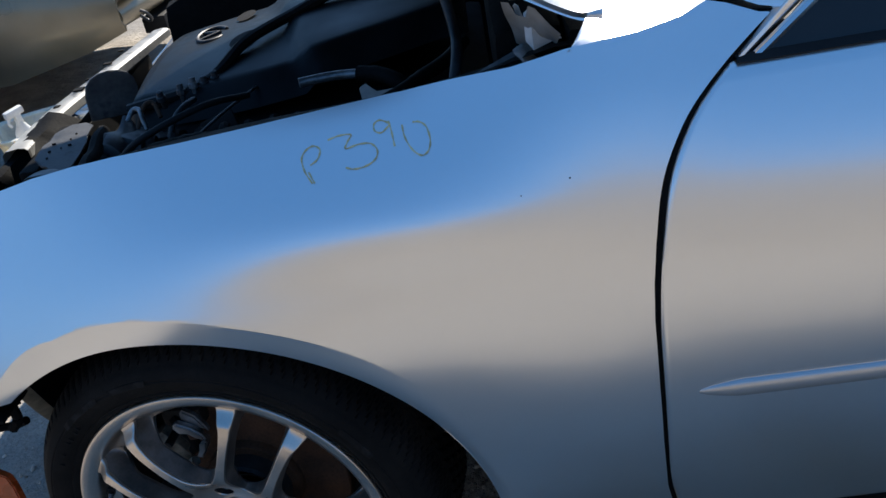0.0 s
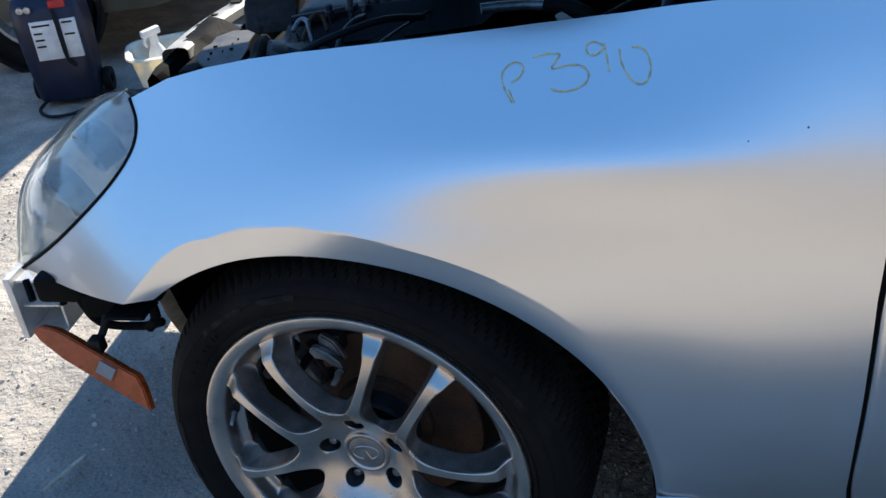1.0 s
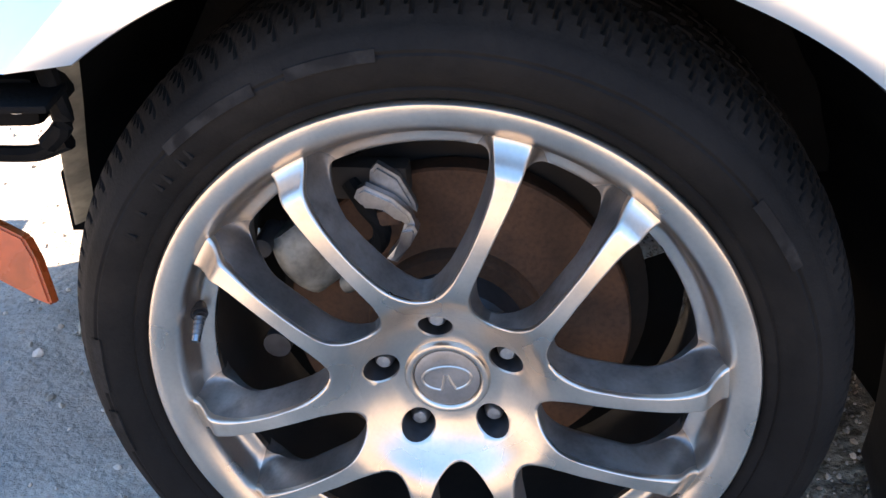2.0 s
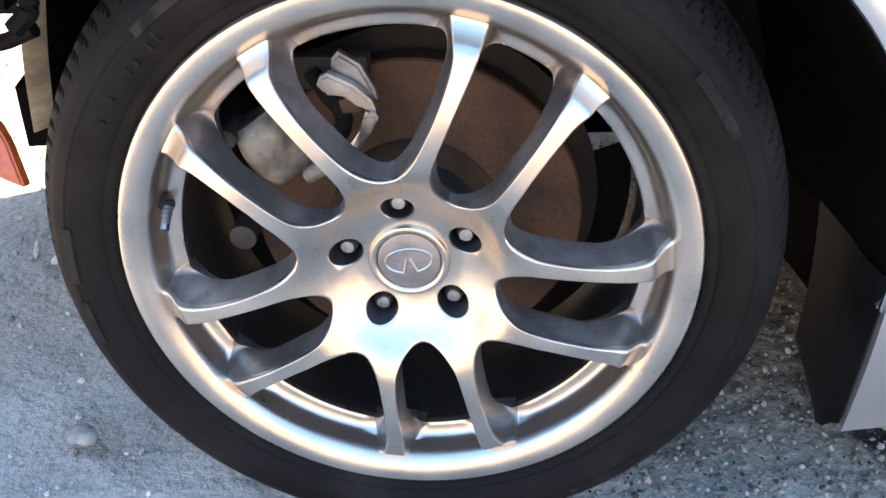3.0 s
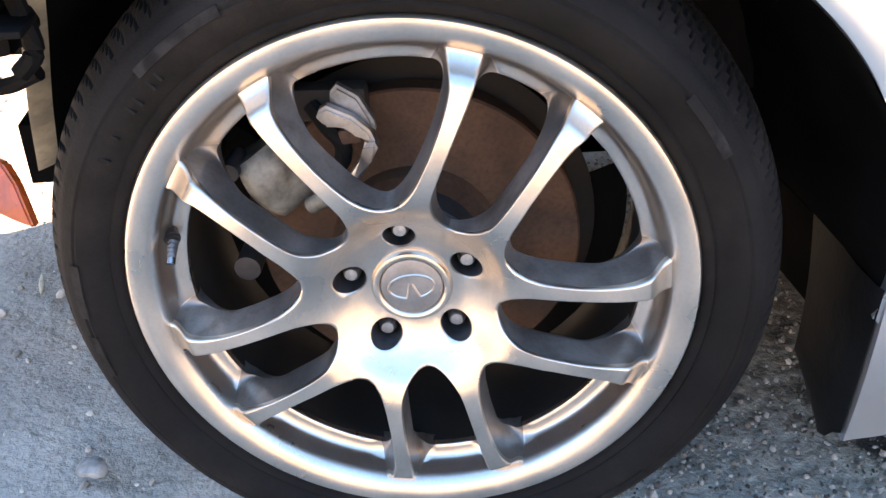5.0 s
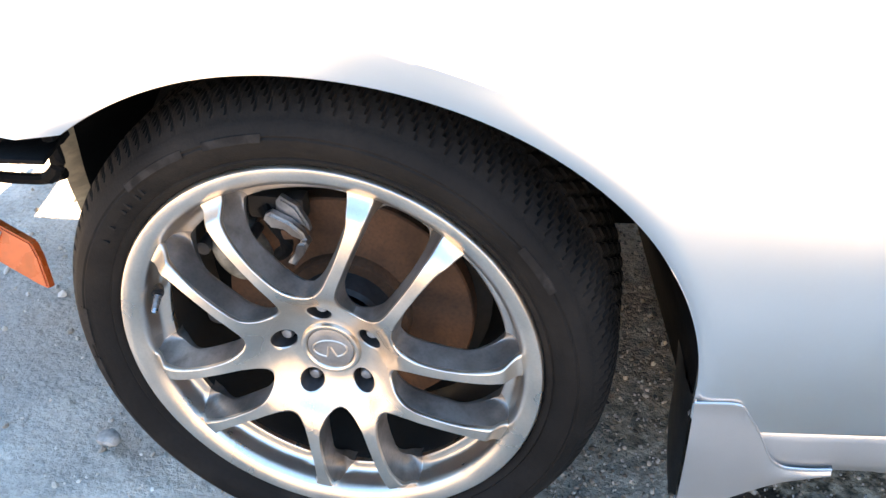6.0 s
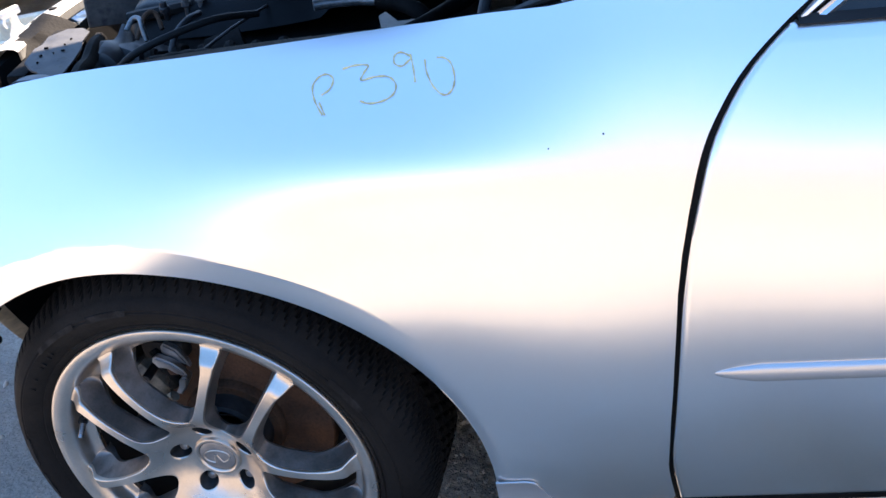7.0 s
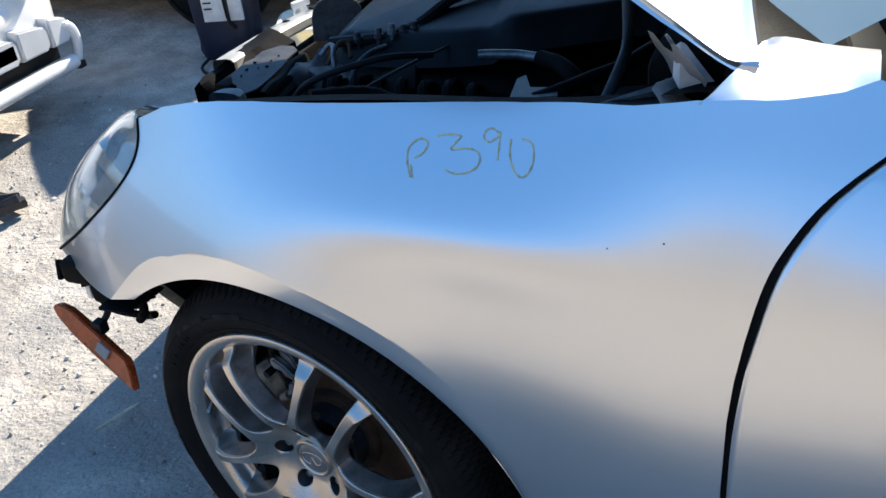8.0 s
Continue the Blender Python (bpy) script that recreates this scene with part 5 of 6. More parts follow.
def build_engine():
    bm = bmesh.new()
    box(bm, (-0.18, 0.50, 0.40), (0.50, 1.12, 0.78), None, 0.03)
    engine = part("engine", bm, NEAR_BLACK, car, "black engine under a slate plastic cover")
    # cover: domed panel with a step across it
    rows = []
    n = 36
    for i in range(n + 1):
        u = i / n
        x = -0.235 + 0.70 * u
        row = []
        for j in range(29):
            v = j / 28
            half = 0.30 * (0.80 + 0.20 * math.sin(math.pi * min(1, u * 1.1))) * (1 - 0.9 * (1 - bump01(u, -0.12, 0.07)))
            y = 0.845 + (v - 0.5) * 2 * half
            edge = min(1.0, min(u, 1 - u) / 0.06, min(v, 1 - v) / 0.08)
            z = 0.815 + 0.070 * u + 0.022 * math.sin(math.pi * v) - 0.05 * (1 - bump01(edge, -0.2, 1.0))
            z += 0.018 * bump01(u + 0.22 * (v - 0.5), 0.44, 0.49)
            row.append((x, y, z))
        rows.append(row)
    bm = grid(rows)
    bmesh.ops.recalc_face_normals(bm, faces=bm.faces)
    cover = part("engine_cover", bm, SLATE, engine, "slate plastic engine cover", angle=60)
    bm = bmesh.new()
    tube(bm, [(-0.088 + 0.032 * math.cos(a), 0.90 + 0.050 * math.sin(a), 0.852 + 0.0003 * math.cos(a)) for a in np.linspace(0.6, 5.7, 22)], 0.0045, 8, 1)
    tube(bm, [(-0.112, 0.875, 0.850), (-0.07, 0.90, 0.855)], 0.004, 8, 1)
    tube(bm, [(-0.112, 0.925, 0.850), (-0.07, 0.90, 0.855)], 0.004, 8, 1)
    part("cover_emblem", bm, SHADE, engine, "dull oval emblem")
    # flat near-black ovals, painted for the shade in the cover's recesses
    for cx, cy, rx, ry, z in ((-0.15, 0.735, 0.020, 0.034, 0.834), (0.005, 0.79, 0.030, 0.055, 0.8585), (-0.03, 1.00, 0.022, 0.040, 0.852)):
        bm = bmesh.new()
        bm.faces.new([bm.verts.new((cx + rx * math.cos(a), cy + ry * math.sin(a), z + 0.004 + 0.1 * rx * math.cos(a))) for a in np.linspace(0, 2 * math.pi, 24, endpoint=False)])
        part("cover_recess", bm, NEAR_BLACK, engine)
    bm = bmesh.new()
    tube(bm, [(-0.20, 0.60, 0.815), (-0.05, 0.62, 0.835), (0.02, 0.72, 0.872), (0.10, 0.80, 0.888), (0.22, 0.84, 0.915), (0.40, 0.82, 0.925)], 0.011, 8)
    part("cable", bm, BLACK, engine, "black cable on the cover")
    # clutter between engine and wing
    rng = random.Random(4)
    for k in range(16):
        bm = bmesh.new()
        x, y, z = rng.uniform(-0.2, 0.5), rng.uniform(0.28, 0.50), rng.uniform(0.66, 0.80)
        s = rng.uniform(0.02, 0.05)
        box(bm, (-s, -s * rng.uniform(0.5, 1.2), -s), (s, s, s * rng.uniform(0.5, 1.4)), pose(x, y, z, rng.uniform(-30, 30), rng.uniform(-30, 30), rng.uniform(0, 90)), 0.006)
        part("engine_fitting", bm, SHADE if k % 5 == 0 else NEAR_BLACK, engine, "dark engine fitting")
    bm = bmesh.new()
    for k in range(7):
        x = -0.13 + 0.045 * k
        tube(bm, [(x, 0.52, 0.77 + 0.01 * (k % 2)), (x + 0.01, 0.45, 0.80), (x + 0.03, 0.40, 0.76)], 0.010, 8)
    part("injector_rail", bm, NEAR_BLACK, engine, "dark fuel rail and pipes")
    # hoses and pipes near the wing
    for pts, r, mat, name, label in (
            ([(0.165, 0.455, 0.861), (0.183, 0.460, 0.861), (0.228, 0.467, 0.860), (0.272, 0.458, 0.860)], 0.0085, DUSTY_STEEL, "metal_pipe", "dull metal pipe"),
            ([(0.270, 0.458, 0.860), (0.290, 0.448, 0.860), (0.308, 0.436, 0.860), (0.342, 0.408, 0.850), (0.37, 0.40, 0.81)], 0.0135, NEAR_BLACK, "black_hose", "black rubber hose"),
            ([(0.430, 0.20, 0.88), (0.4465, 0.26, 0.9285), (0.448, 0.30, 0.950), (0.442, 0.33, 0.987), (0.434, 0.36, 1.02), (0.43, 0.42, 1.03)], 0.0085, SHADE, "brake_pipe_hose", "dusty dark hose beside the firewall"),
            ([(0.33, 0.235, 0.885), (0.3605, 0.260, 0.890), (0.3906, 0.310, 0.890), (0.424, 0.362, 0.890), (0.456, 0.448, 0.89)], 0.011, NEAR_BLACK, "bent_hose", "black bent hose"),
            ([(-0.0067, 0.358, 0.830), (0.022, 0.464, 0.830), (0.061, 0.569, 0.830)], 0.0028, SHADE, "thin_rod", "thin metal rod"),
            ([(-0.175, 0.515, 0.822), (-0.165, 0.530, 0.836), (-0.150, 0.522, 0.838), (-0.140, 0.500, 0.828), (-0.135, 0.49, 0.81)], 0.0045, DUSTY_STEEL, "bent_pipe", "small bent steel pipe"),
            ([(-0.155, 0.50, 0.81), (-0.140, 0.525, 0.842), (-0.125, 0.535, 0.842), (-0.112, 0.515, 0.82)], 0.0040, RUST, "bent_pipe", "rusty brown pipe bend"),
            ([(-0.085, 0.455, 0.80), (-0.075, 0.470, 0.825), (-0.060, 0.500, 0.838), (-0.050, 0.540, 0.835)], 0.0055, SHADE, "ribbed_wire", "dark ribbed wire sleeve"),
            ([(-0.20, 0.30, 0.80), (0.0, 0.31, 0.815), (0.2, 0.34, 0.80), (0.40, 0.28, 0.84)], 0.012, BLACK, "wiring_loom", "black wiring loom"),
            ([(-0.05, 0.26, 0.85), (0.02, 0.33, 0.83), (0.12, 0.33, 0.80), (0.22, 0.29, 0.84)], 0.017, NEAR_BLACK, "ribbed_hose", "dark ribbed hose"),
            ([(-0.18, 0.40, 0.78), (-0.10, 0.36, 0.84), (0.0, 0.42, 0.86), (0.06, 0.50, 0.84)], 0.006, BLACK, "bay_wire", "black wire")):
        part(name, tube(bmesh.new(), pts, r, 12, 8, 0.05 if "ribbed" in name else 0.0), mat, engine, label)
    # small fittings that stand up beside the rail
    for k, (x, y) in enumerate(((-0.085, 0.585), (-0.064, 0.600), (-0.045, 0.612), (-0.026, 0.622), (-0.118, 0.565))):
        bm = lathe([(0.001, -0.016), (0.006, -0.015), (0.0065, -0.006), (0.009, -0.004), (0.009, 0.004), (0.005, 0.006), (0.005, 0.02)], 10)
        part("rail_fitting", bm, DUSTY if k == 1 else SHADE, engine, "small dark fitting", m=pose(x, y, 0.838 + 0.004 * (k % 2), -90, 0, 0) @ pose(0, 0, 0, 6 * (k - 2), 8 * (k % 3 - 1), 0))
    bm = slab([(0.301, 0.218), (0.290, 0.286), (0.299, 0.302), (0.319, 0.256), (0.340, 0.261), (0.359, 0.262), (0.366, 0.233), (0.335, 0.222)], -0.002, 0.002, None, 0.001)
    bm.transform(Matrix(((1, 0, 0, 0), (0, 0, 1, 0), (0, 1, 0, 0.893), (0, 0, 0, 1))))
    bmesh.ops.recalc_face_normals(bm, faces=bm.faces)
    part("wing_tab", bm, DUSTY, car, "grey metal tab on the inner wing")
    # torn pale sheet leaning in the bay's corner, with a bright strip on it and a crumpled piece at its foot
    edges = (((0.517, 0.086, 1.045), (0.534, 0.166, 0.960)), ((0.527, 0.074, 1.047), (0.541, 0.163, 0.957)), ((0.534, 0.093, 1.023), (0.547, 0.158, 0.957)),
             ((0.545, 0.086, 1.020), (0.555, 0.140, 0.963)), ((0.549, 0.054, 1.045), (0.562, 0.122, 0.974)), ((0.556, 0.051, 1.040), (0.568, 0.108, 0.981)),
             ((0.574, 0.068, 1.009), (0.576, 0.102, 0.980)), ((0.586, 0.067, 0.999), (0.582, 0.099, 0.976)))
    rows = []
    for i, (a, b) in enumerate(edges):
        rows.append([Vector(a).lerp(Vector(b), j / 8) + Vector((-0.56, -0.54, -0.63)) * 0.0015 * math.sin(1.9 * i + 0.9 * j) for j in range(9)])
    sheet = part("loose_sheet", grid(rows), PALE_SHEET, car, "torn pale grey sheet in the bay corner")
    a, b = Vector((0.529, 0.100, 1.020)), Vector((0.543, 0.158, 0.962))
    part("sheet_strip", grid([[p + Vector((0.006, 0.006, 0.012)) + d for p in (a, b)] for d in (Vector((-0.003, 0.001, 0)), Vector((0, 0, 0.003)), Vector((0.004, -0.002, 0)))]), WHITE, sheet, "white strip on the sheet")
    # brighter folded piece in front of it
    left = (0.544, 0.105, 1.021), (0.543, 0.105, 0.984)
    mid = (0.552, 0.097, 1.029), (0.552, 0.099, 0.972)
    right = (0.561, 0.105, 1.0175), (0.590, 0.107, 0.980)
    rows = []
    for j in range(9):
        v = j / 8
        l, c, r = (Vector(p).lerp(Vector(q), v) for p, q in (left, mid, right))
        rows.append([l, l.lerp(c, 0.5), c, c.lerp(r, 0.33) + Vector((0, 0.004, 0.002 * math.sin(6 * v))), c.lerp(r, 0.66) + Vector((0, 0.004, 0)), r])
    part("folded_sheet", grid(rows), TORN_WHITE, sheet, "bright folded piece of the torn sheet", angle=20)
    rows = [[(0.525 + 0.055 * u, 0.150 - 0.075 * v - 0.03 * u, 0.955 + 0.016 * math.sin(5 * u + 2 * v) + 0.010 * v) for v in np.linspace(0, 1, 6)] for u in np.linspace(0, 1, 9)]
    part("crumpled_foil", grid(rows), PALE_SHEET, car, "crumpled pale piece below the sheet")
    bm = bmesh.new()
    box(bm, (-0.012, -0.005, -0.07), (0.012, 0.005, 0.06), pose(0.545, 0.30, 0.965, -18, 0, -15), 0.002)
    part("loose_cover", bm, TAN, car, "pale crumpled cover in the bay corner")
    bm = bmesh.new()
    box(bm, (-0.05, -0.03, -0.002), (0.04, 0.03, 0.002), pose(0.515, 0.085, 0.952, 16, -10, 30), 0.001)
    part("hinge_plate", bm, DUSTY, car, "grey hinge plate")
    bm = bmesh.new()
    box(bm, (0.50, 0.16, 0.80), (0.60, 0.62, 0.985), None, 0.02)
    part("rear_bay_box", bm, NEAR_BLACK, car, "black box below the cowl")


build_engine()


def build_rear():
    """The rest of the coupe behind the door: quarters, boot, rear glass and rear wheels."""
    rows = []
    for u in np.linspace(0, 1, 26):
        x = 1.753 + 1.72 * u
        k = 0.13 * u ** 3
        k -= 0.088 * (1 - u * u)
        near = [(0.10 + k, 0.20 + 0.05 * u * u), (0.02 + k, 0.26 + 0.04 * u * u), (-0.005 + k, 0.42), (-0.012 + k, 0.62), (0.0 + k, 0.80), (0.035 + k, 0.92), (0.10 + k, 0.965 + 0.02 * u), (0.25 + k, 0.99 + 0.02 * u), (0.55, 1.00 + 0.02 * u), (0.80, 1.005 + 0.02 * u)]
        rows.append([(x - 0.10 * u ** 6 * abs(2 * y / 1.6 - 1), y, z) for y, z in near + [(1.60 - y, z) for y, z in near[-2::-1]]])
    tail = [(p[0] + 0.02, 0.8 + (p[1] - 0.8) * 0.9, 0.6 + (p[2] - 0.6) * 0.85) for p in rows[-1]]
    bm = grid(rows + [tail])
    bm.faces.new([bm.verts.new(p) for p in tail])
    bmesh.ops.recalc_face_normals(bm, faces=bm.faces)
    quarter = part("rear_body", bm, PAINT, car, "silver rear quarters and boot", angle=40)
    rows = [[(2.46 + 0.66 * u, 0.27 - 0.10 * u + (1.06 + 0.20 * u) * v, 1.28 - 0.27 * u + 0.03 * math.sin(math.pi * v)) for v in np.linspace(0, 1, 12)] for u in np.linspace(0, 1, 8)]
    part("rear_window", grid(rows), DARK_GLASS, car, "dark rear window")
    for s, y in ((1, 0.0), (-1, 1.60)):
        rows = [[(1.90 + 0.60 * u, y + s * 0.24, 1.36 - 0.06 * u), (2.10 + 0.75 * u, y + s * 0.16, 1.15 - 0.06 * u), (2.15 + 1.0 * u, y + s * 0.07, 0.955)] for u in (0, 0.5, 1)]
        part("roof_pillar", grid(rows), PAINT, car, "silver rear pillar")
        m = pose(2.80, y - s * 0.030, 0.33, 0, 0, 0 if s > 0 else 180)
        part("arch_liner", lathe([(0.30, 0.0), (0.372, -0.014), (0.376, -0.010), (0.376, 0.05)], 48), LINER, quarter, m=m)
        for o in [c for c in wheel.children if c.name.split(".")[0] in ("tyre", "rim_barrel", "spoke", "hub", "centre_cap", "cap_ring")]:
            part("rear_" + o.name.split(".")[0], o.data, o.data.materials[0], car, m=m @ o.matrix_basis)


build_rear()


def build_far_side():
    """The other fender and door, seen only from outside the walk."""
    near = [o for o in car.children if o.name.split(".")[0] in ("front_fender", "door", "sill", "a_pillar", "side_window")]
    for o in near:
        me = o.data.copy()
        me.transform(Matrix.Translation((0, 1.60, 0)) @ Matrix.Diagonal((1, -1, 1, 1)))
        me.flip_normals()
        part(o.name.split(".")[0], me, PAINT, car, angle=50)


build_far_side()


# ---------------------------------------------------------------- yellow paint-pen writing on the fender
def build_marks():
    strokes = MARKS
    marks = None
    for s in strokes:
        pts = [Vector((x, side_y(x, z) - 0.0012, z)) for x, z in s]
        line = catmull(pts, 8)
        rows = []
        for i, p in enumerate(line):
            d = (line[min(i + 1, len(line) - 1)] - line[max(i - 1, 0)]).normalized()
            w = d.cross(Vector((0, -0.8, 0.6))).normalized() * (0.0010 + 0.0003 * math.sin(i * 0.9))
            rows.append([p - w, p + w])
        me = mesh_of(grid(rows), True, "pen_stroke")
        part("pen_stroke", me, PEN, FENDER, "yellow paint-pen stroke")


MARKS = (
    ((0.249, 0.883), (0.240, 0.895), (0.237, 0.907), (0.245, 0.915), (0.255, 0.917), (0.262, 0.913), (0.258, 0.905), (0.248, 0.900)),
    ((0.245, 0.894), (0.252, 0.883)),
    ((0.273, 0.921), (0.288, 0.924), (0.304, 0.924), (0.299, 0.918), (0.296, 0.912), (0.313, 0.915), (0.329, 0.915), (0.337, 0.909), (0.334, 0.901), (0.321, 0.895), (0.305, 0.893), (0.294, 0.895)),
    ((0.356, 0.932), (0.344, 0.935), (0.336, 0.932), (0.336, 0.926), (0.345, 0.924), (0.355, 0.930)),
    ((0.355, 0.934), (0.358, 0.923), (0.360, 0.911)),
    ((0.372, 0.930), (0.374, 0.919), (0.382, 0.907), (0.393, 0.901), (0.402, 0.905), (0.406, 0.915), (0.403, 0.927), (0.395, 0.932), (0.386, 0.932)),
)
build_marks()

# stone chips in the paint
for x, z, r in ((0.568, 0.862, 0.0014), (0.507, 0.849, 0.0011)):
    chip = lathe([(0.0002, -0.0006), (r * 0.7, -0.0006), (r, 0.0004)], 9)
    part("stone_chip", chip, SHADE, FENDER, "dark stone chip", m=pose(x, side_y(x, z), z))


# ---------------------------------------------------------------- the yard beyond
BEIGE = material("beige_paint", (0.27, 0.23, 0.16), rough=0.32, metal=0.5, coat=0.4, grain=(500, 0.06), blotch=(3, 0.1))
OFFWHITE = material("white_paint", (0.74, 0.74, 0.72), rough=0.35, coat=0.5, grain=(300, 0.05), blotch=(4, 0.07))
NAVY = material("navy_plastic", (0.006, 0.012, 0.038), rough=0.45, grain=(200, 0.15), blotch=(12, 0.2), bump=0.1)
RED = material("red_plastic", (0.55, 0.02, 0.025), rough=0.4, grain=(200, 0.1), blotch=(20, 0.1))
CREAM = material("cream_plastic", (0.78, 0.72, 0.58), rough=0.5, grain=(120, 0.1), blotch=(10, 0.12))
CREAM.node_tree.nodes["Principled BSDF"].inputs["Subsurface Weight"].default_value = 0.7
CREAM.node_tree.nodes["Principled BSDF"].inputs["Subsurface Scale"].default_value = 0.03
CREAM.node_tree.nodes["Principled BSDF"].inputs["Subsurface Radius"].default_value = (1.0, 0.9, 0.7)
BLUE_PRINT = material("blue_print", (0.02, 0.05, 0.35), rough=0.5)
STONE = material("stone", (0.36, 0.345, 0.32), rough=0.9, grain=(160, 0.3), blotch=(30, 0.25))
WOOD_CHIP = material("pale_splinter", (0.62, 0.55, 0.42), rough=0.9, grain=(200, 0.2), blotch=(40, 0.15))


def vehicle(name, label, m, paint, length, width, height, hood, front_axle, chin=0.0):
    """A plain saloon seen from near its front: x points out of its nose, y to its left."""
    v = thing(name, label, "car", m)
    # body: sections along the length
    rows = []
    for u, z0, z1, w in ((0.0, 0.34, 0.56, 0.78), (0.02, 0.25, 0.64, 0.90), (0.06, 0.22, 0.70, 0.97), (0.14, 0.21, 0.76, 1.0), (0.30, 0.21, hood, 1.0), (0.60, 0.21, hood + 0.04, 1.0), (0.90, 0.22, hood + 0.02, 0.98), (0.98, 0.26, hood - 0.05, 0.92), (1.0, 0.36, hood - 0.15, 0.8)):
        x, h = -length * u, width / 2 * w
        z0 += chin * (1 - bump01(u, -0.05, 0.24))
        z1 = max(z1, z0 + 0.16)
        row = []
        for y, z in ((-0.96, 0.0), (-1.0, 0.18), (-1.0, 0.45), (-0.985, 0.70), (-0.94, 0.88), (-0.82, 0.97), (-0.45, 1.0), (0, 1.01), (0.45, 1.0), (0.82, 0.97), (0.94, 0.88), (0.985, 0.70), (1.0, 0.45), (1.0, 0.18), (0.96, 0.0)):
            row.append((x - 0.10 * length * 0 - (0.12 * y * y if u < 0.01 else 0), y * h, z0 + (z1 - z0) * z))
        rows.append(row)
    bm = grid(rows)
    for r in (rows[0], rows[-1]):
        bm.faces.new([bm.verts.new(p) for p in r])
    bmesh.ops.recalc_face_normals(bm, faces=bm.faces)
    bm2 = bm
    part("body", bm2, paint, v, angle=40)
    rows = []
    for x, z, w in ((-0.27, hood, 0.92), (-0.40, height - 0.06, 0.74), (-0.45, height, 0.70), (-0.62, height, 0.70), (-0.70, height - 0.07, 0.72), (-0.85, hood + 0.03, 0.90)):
        h = width / 2 * w
        rows.append([(x * length, -h * 1.05, hood - 0.02), (x * length, -h, z), (x * length, 0, z + 0.02), (x * length, h, z), (x * length, h * 1.05, hood - 0.02)])
    bm = grid(rows)
    bmesh.ops.recalc_face_normals(bm, faces=bm.faces)
    part("cabin", bm, DARK_GLASS, v, "dark glazed cabin")
    part("roof", grid([[(x * length, y * width / 2, height + 0.012 + 0.02 * (1 - y * y)) for y in (-0.68, -0.3, 0, 0.3, 0.68)] for x in (-0.43, -0.53, -0.64)]), paint, v)
    bm = bmesh.new()
    tube(bm, [(0.01 - 0.12 * y * y - 0.03, y * width / 2 * 0.86, 0.45) for y in np.linspace(-1, 1, 13)], 0.055, 12, 2)
    bumper = part("bumper", bm, paint, v)
    bm = bmesh.new()
    box(bm, (-0.10, -0.5 * width * 0.6, 0.30), (0.012, 0.5 * width * 0.6, 0.375), None, 0.01)
    part("grille", bm, BLACK, bumper, "black lower grille")
    for s in (-1, 1):
        bm = bmesh.new()
        box(bm, (-0.20, -0.16, 0.52), (-0.03, 0.16, 0.64), pose(0, s * width * 0.33, 0, 0, 0, -s * 14), 0.03)
        part("headlight", bm, CHROME, v, "clear headlight")
    for ax in (front_axle, front_axle + 2.65):
        for s in (-1, 1):
            w = part("wheel", lathe([(0.20, -0.03), (0.215, -0.075), (0.26, -0.09), (0.305, -0.08), (0.322, -0.05), (0.325, 0.0), (0.32, 0.09), (0.25, 0.10)], 48), RUBBER, v, m=pose(-ax, s * (width / 2 - 0.06), 0.323, 0, 0, 0 if s < 0 else 180))
            part("arch_shadow", lathe([(0.345, 0.02), (0.36, -0.062), (0.34, -0.064), (0.30, 0.0)], 48), BLACK, w)
            bm = lathe([(0.215, -0.070), (0.205, -0.082), (0.192, -0.078), (0.185, -0.03), (0.05, -0.02)], 40)
            rim = part("rim", bm, GUN, w)
            me = None
            for k in range(5):
                bm = bmesh.new()
                box(bm, (-0.020, -0.066, 0.02), (0.020, -0.045, 0.20), pose(0, 0, 0, 0, 72 * k, 0), 0.008)
                part("rim_spoke", bm, ALLOY, w)
            part("hub_cap", lathe([(0.001, -0.078), (0.03, -0.075), (0.042, -0.06), (0.042, -0.03)], 24), ALLOY, w)
    return v


beige = vehicle("saloon", "beige saloon with alloy wheels parked across the yard", pose(-0.98, 3.75, 0, 0, 0, 0), BEIGE, 4.6, 1.76, 1.45, 0.90, 1.22, 0.16)
bm = bmesh.new()
tube(bm, [(0.0, -0.78, 0.47), (0.025, -0.77, 0.45), (0.03, -0.75, 0.42), (0.01, -0.735, 0.41), (-0.02, -0.74, 0.44)], 0.007, 8)
part("towing_eye", bm, SHADE, beige, "small towing eye")
# unseen open bonnet, added for the shadow on the yard's ground
rows = [[(x, y, z + 0.03 * (1 - (y / 0.8) ** 2)) for y in np.linspace(-0.85, 0.85, 13)] for x, z in ((-1.26, 0.93), (-1.05, 1.08), (-0.84, 1.22), (-0.60, 1.36), (-0.42, 1.45))]
bm = grid(rows)
bmesh.ops.solidify(bm, geom=list(bm.faces), thickness=0.02)
part("bonnet", bm, BEIGE, beige, "open beige bonnet added out of view to cast ground shadow")

white = vehicle("saloon", "white saloon with a low bar on its bumper", pose(-2.20, 1.02, 0, 0, 0, 0), OFFWHITE, 4.4, 1.90, 1.42, 0.92, 0.92)
rows = []
for y in np.linspace(-1, 1, 25):
    x = -0.03 - 0.30 * max(0.0, abs(y) - 0.80) ** 1.4 * 4
    rows.append([(x - 0.40, y * 0.97, 0.300), (x - 0.03, y * 0.97, 0.305), (x - 0.012, y * 0.97, 0.33), (x - 0.008, y * 0.97, 0.42), (x - 0.015, y * 0.97, 0.52), (x - 0.05, y * 0.97, 0.58), (x - 0.20, y * 0.97, 0.62), (x - 0.5, y * 0.97, 0.66)])
bm = grid(rows)
for r in (rows[0], rows[-1]):
    bm.faces.new([bm.verts.new(p) for p in r])
bmesh.ops.recalc_face_normals(bm, faces=bm.faces)
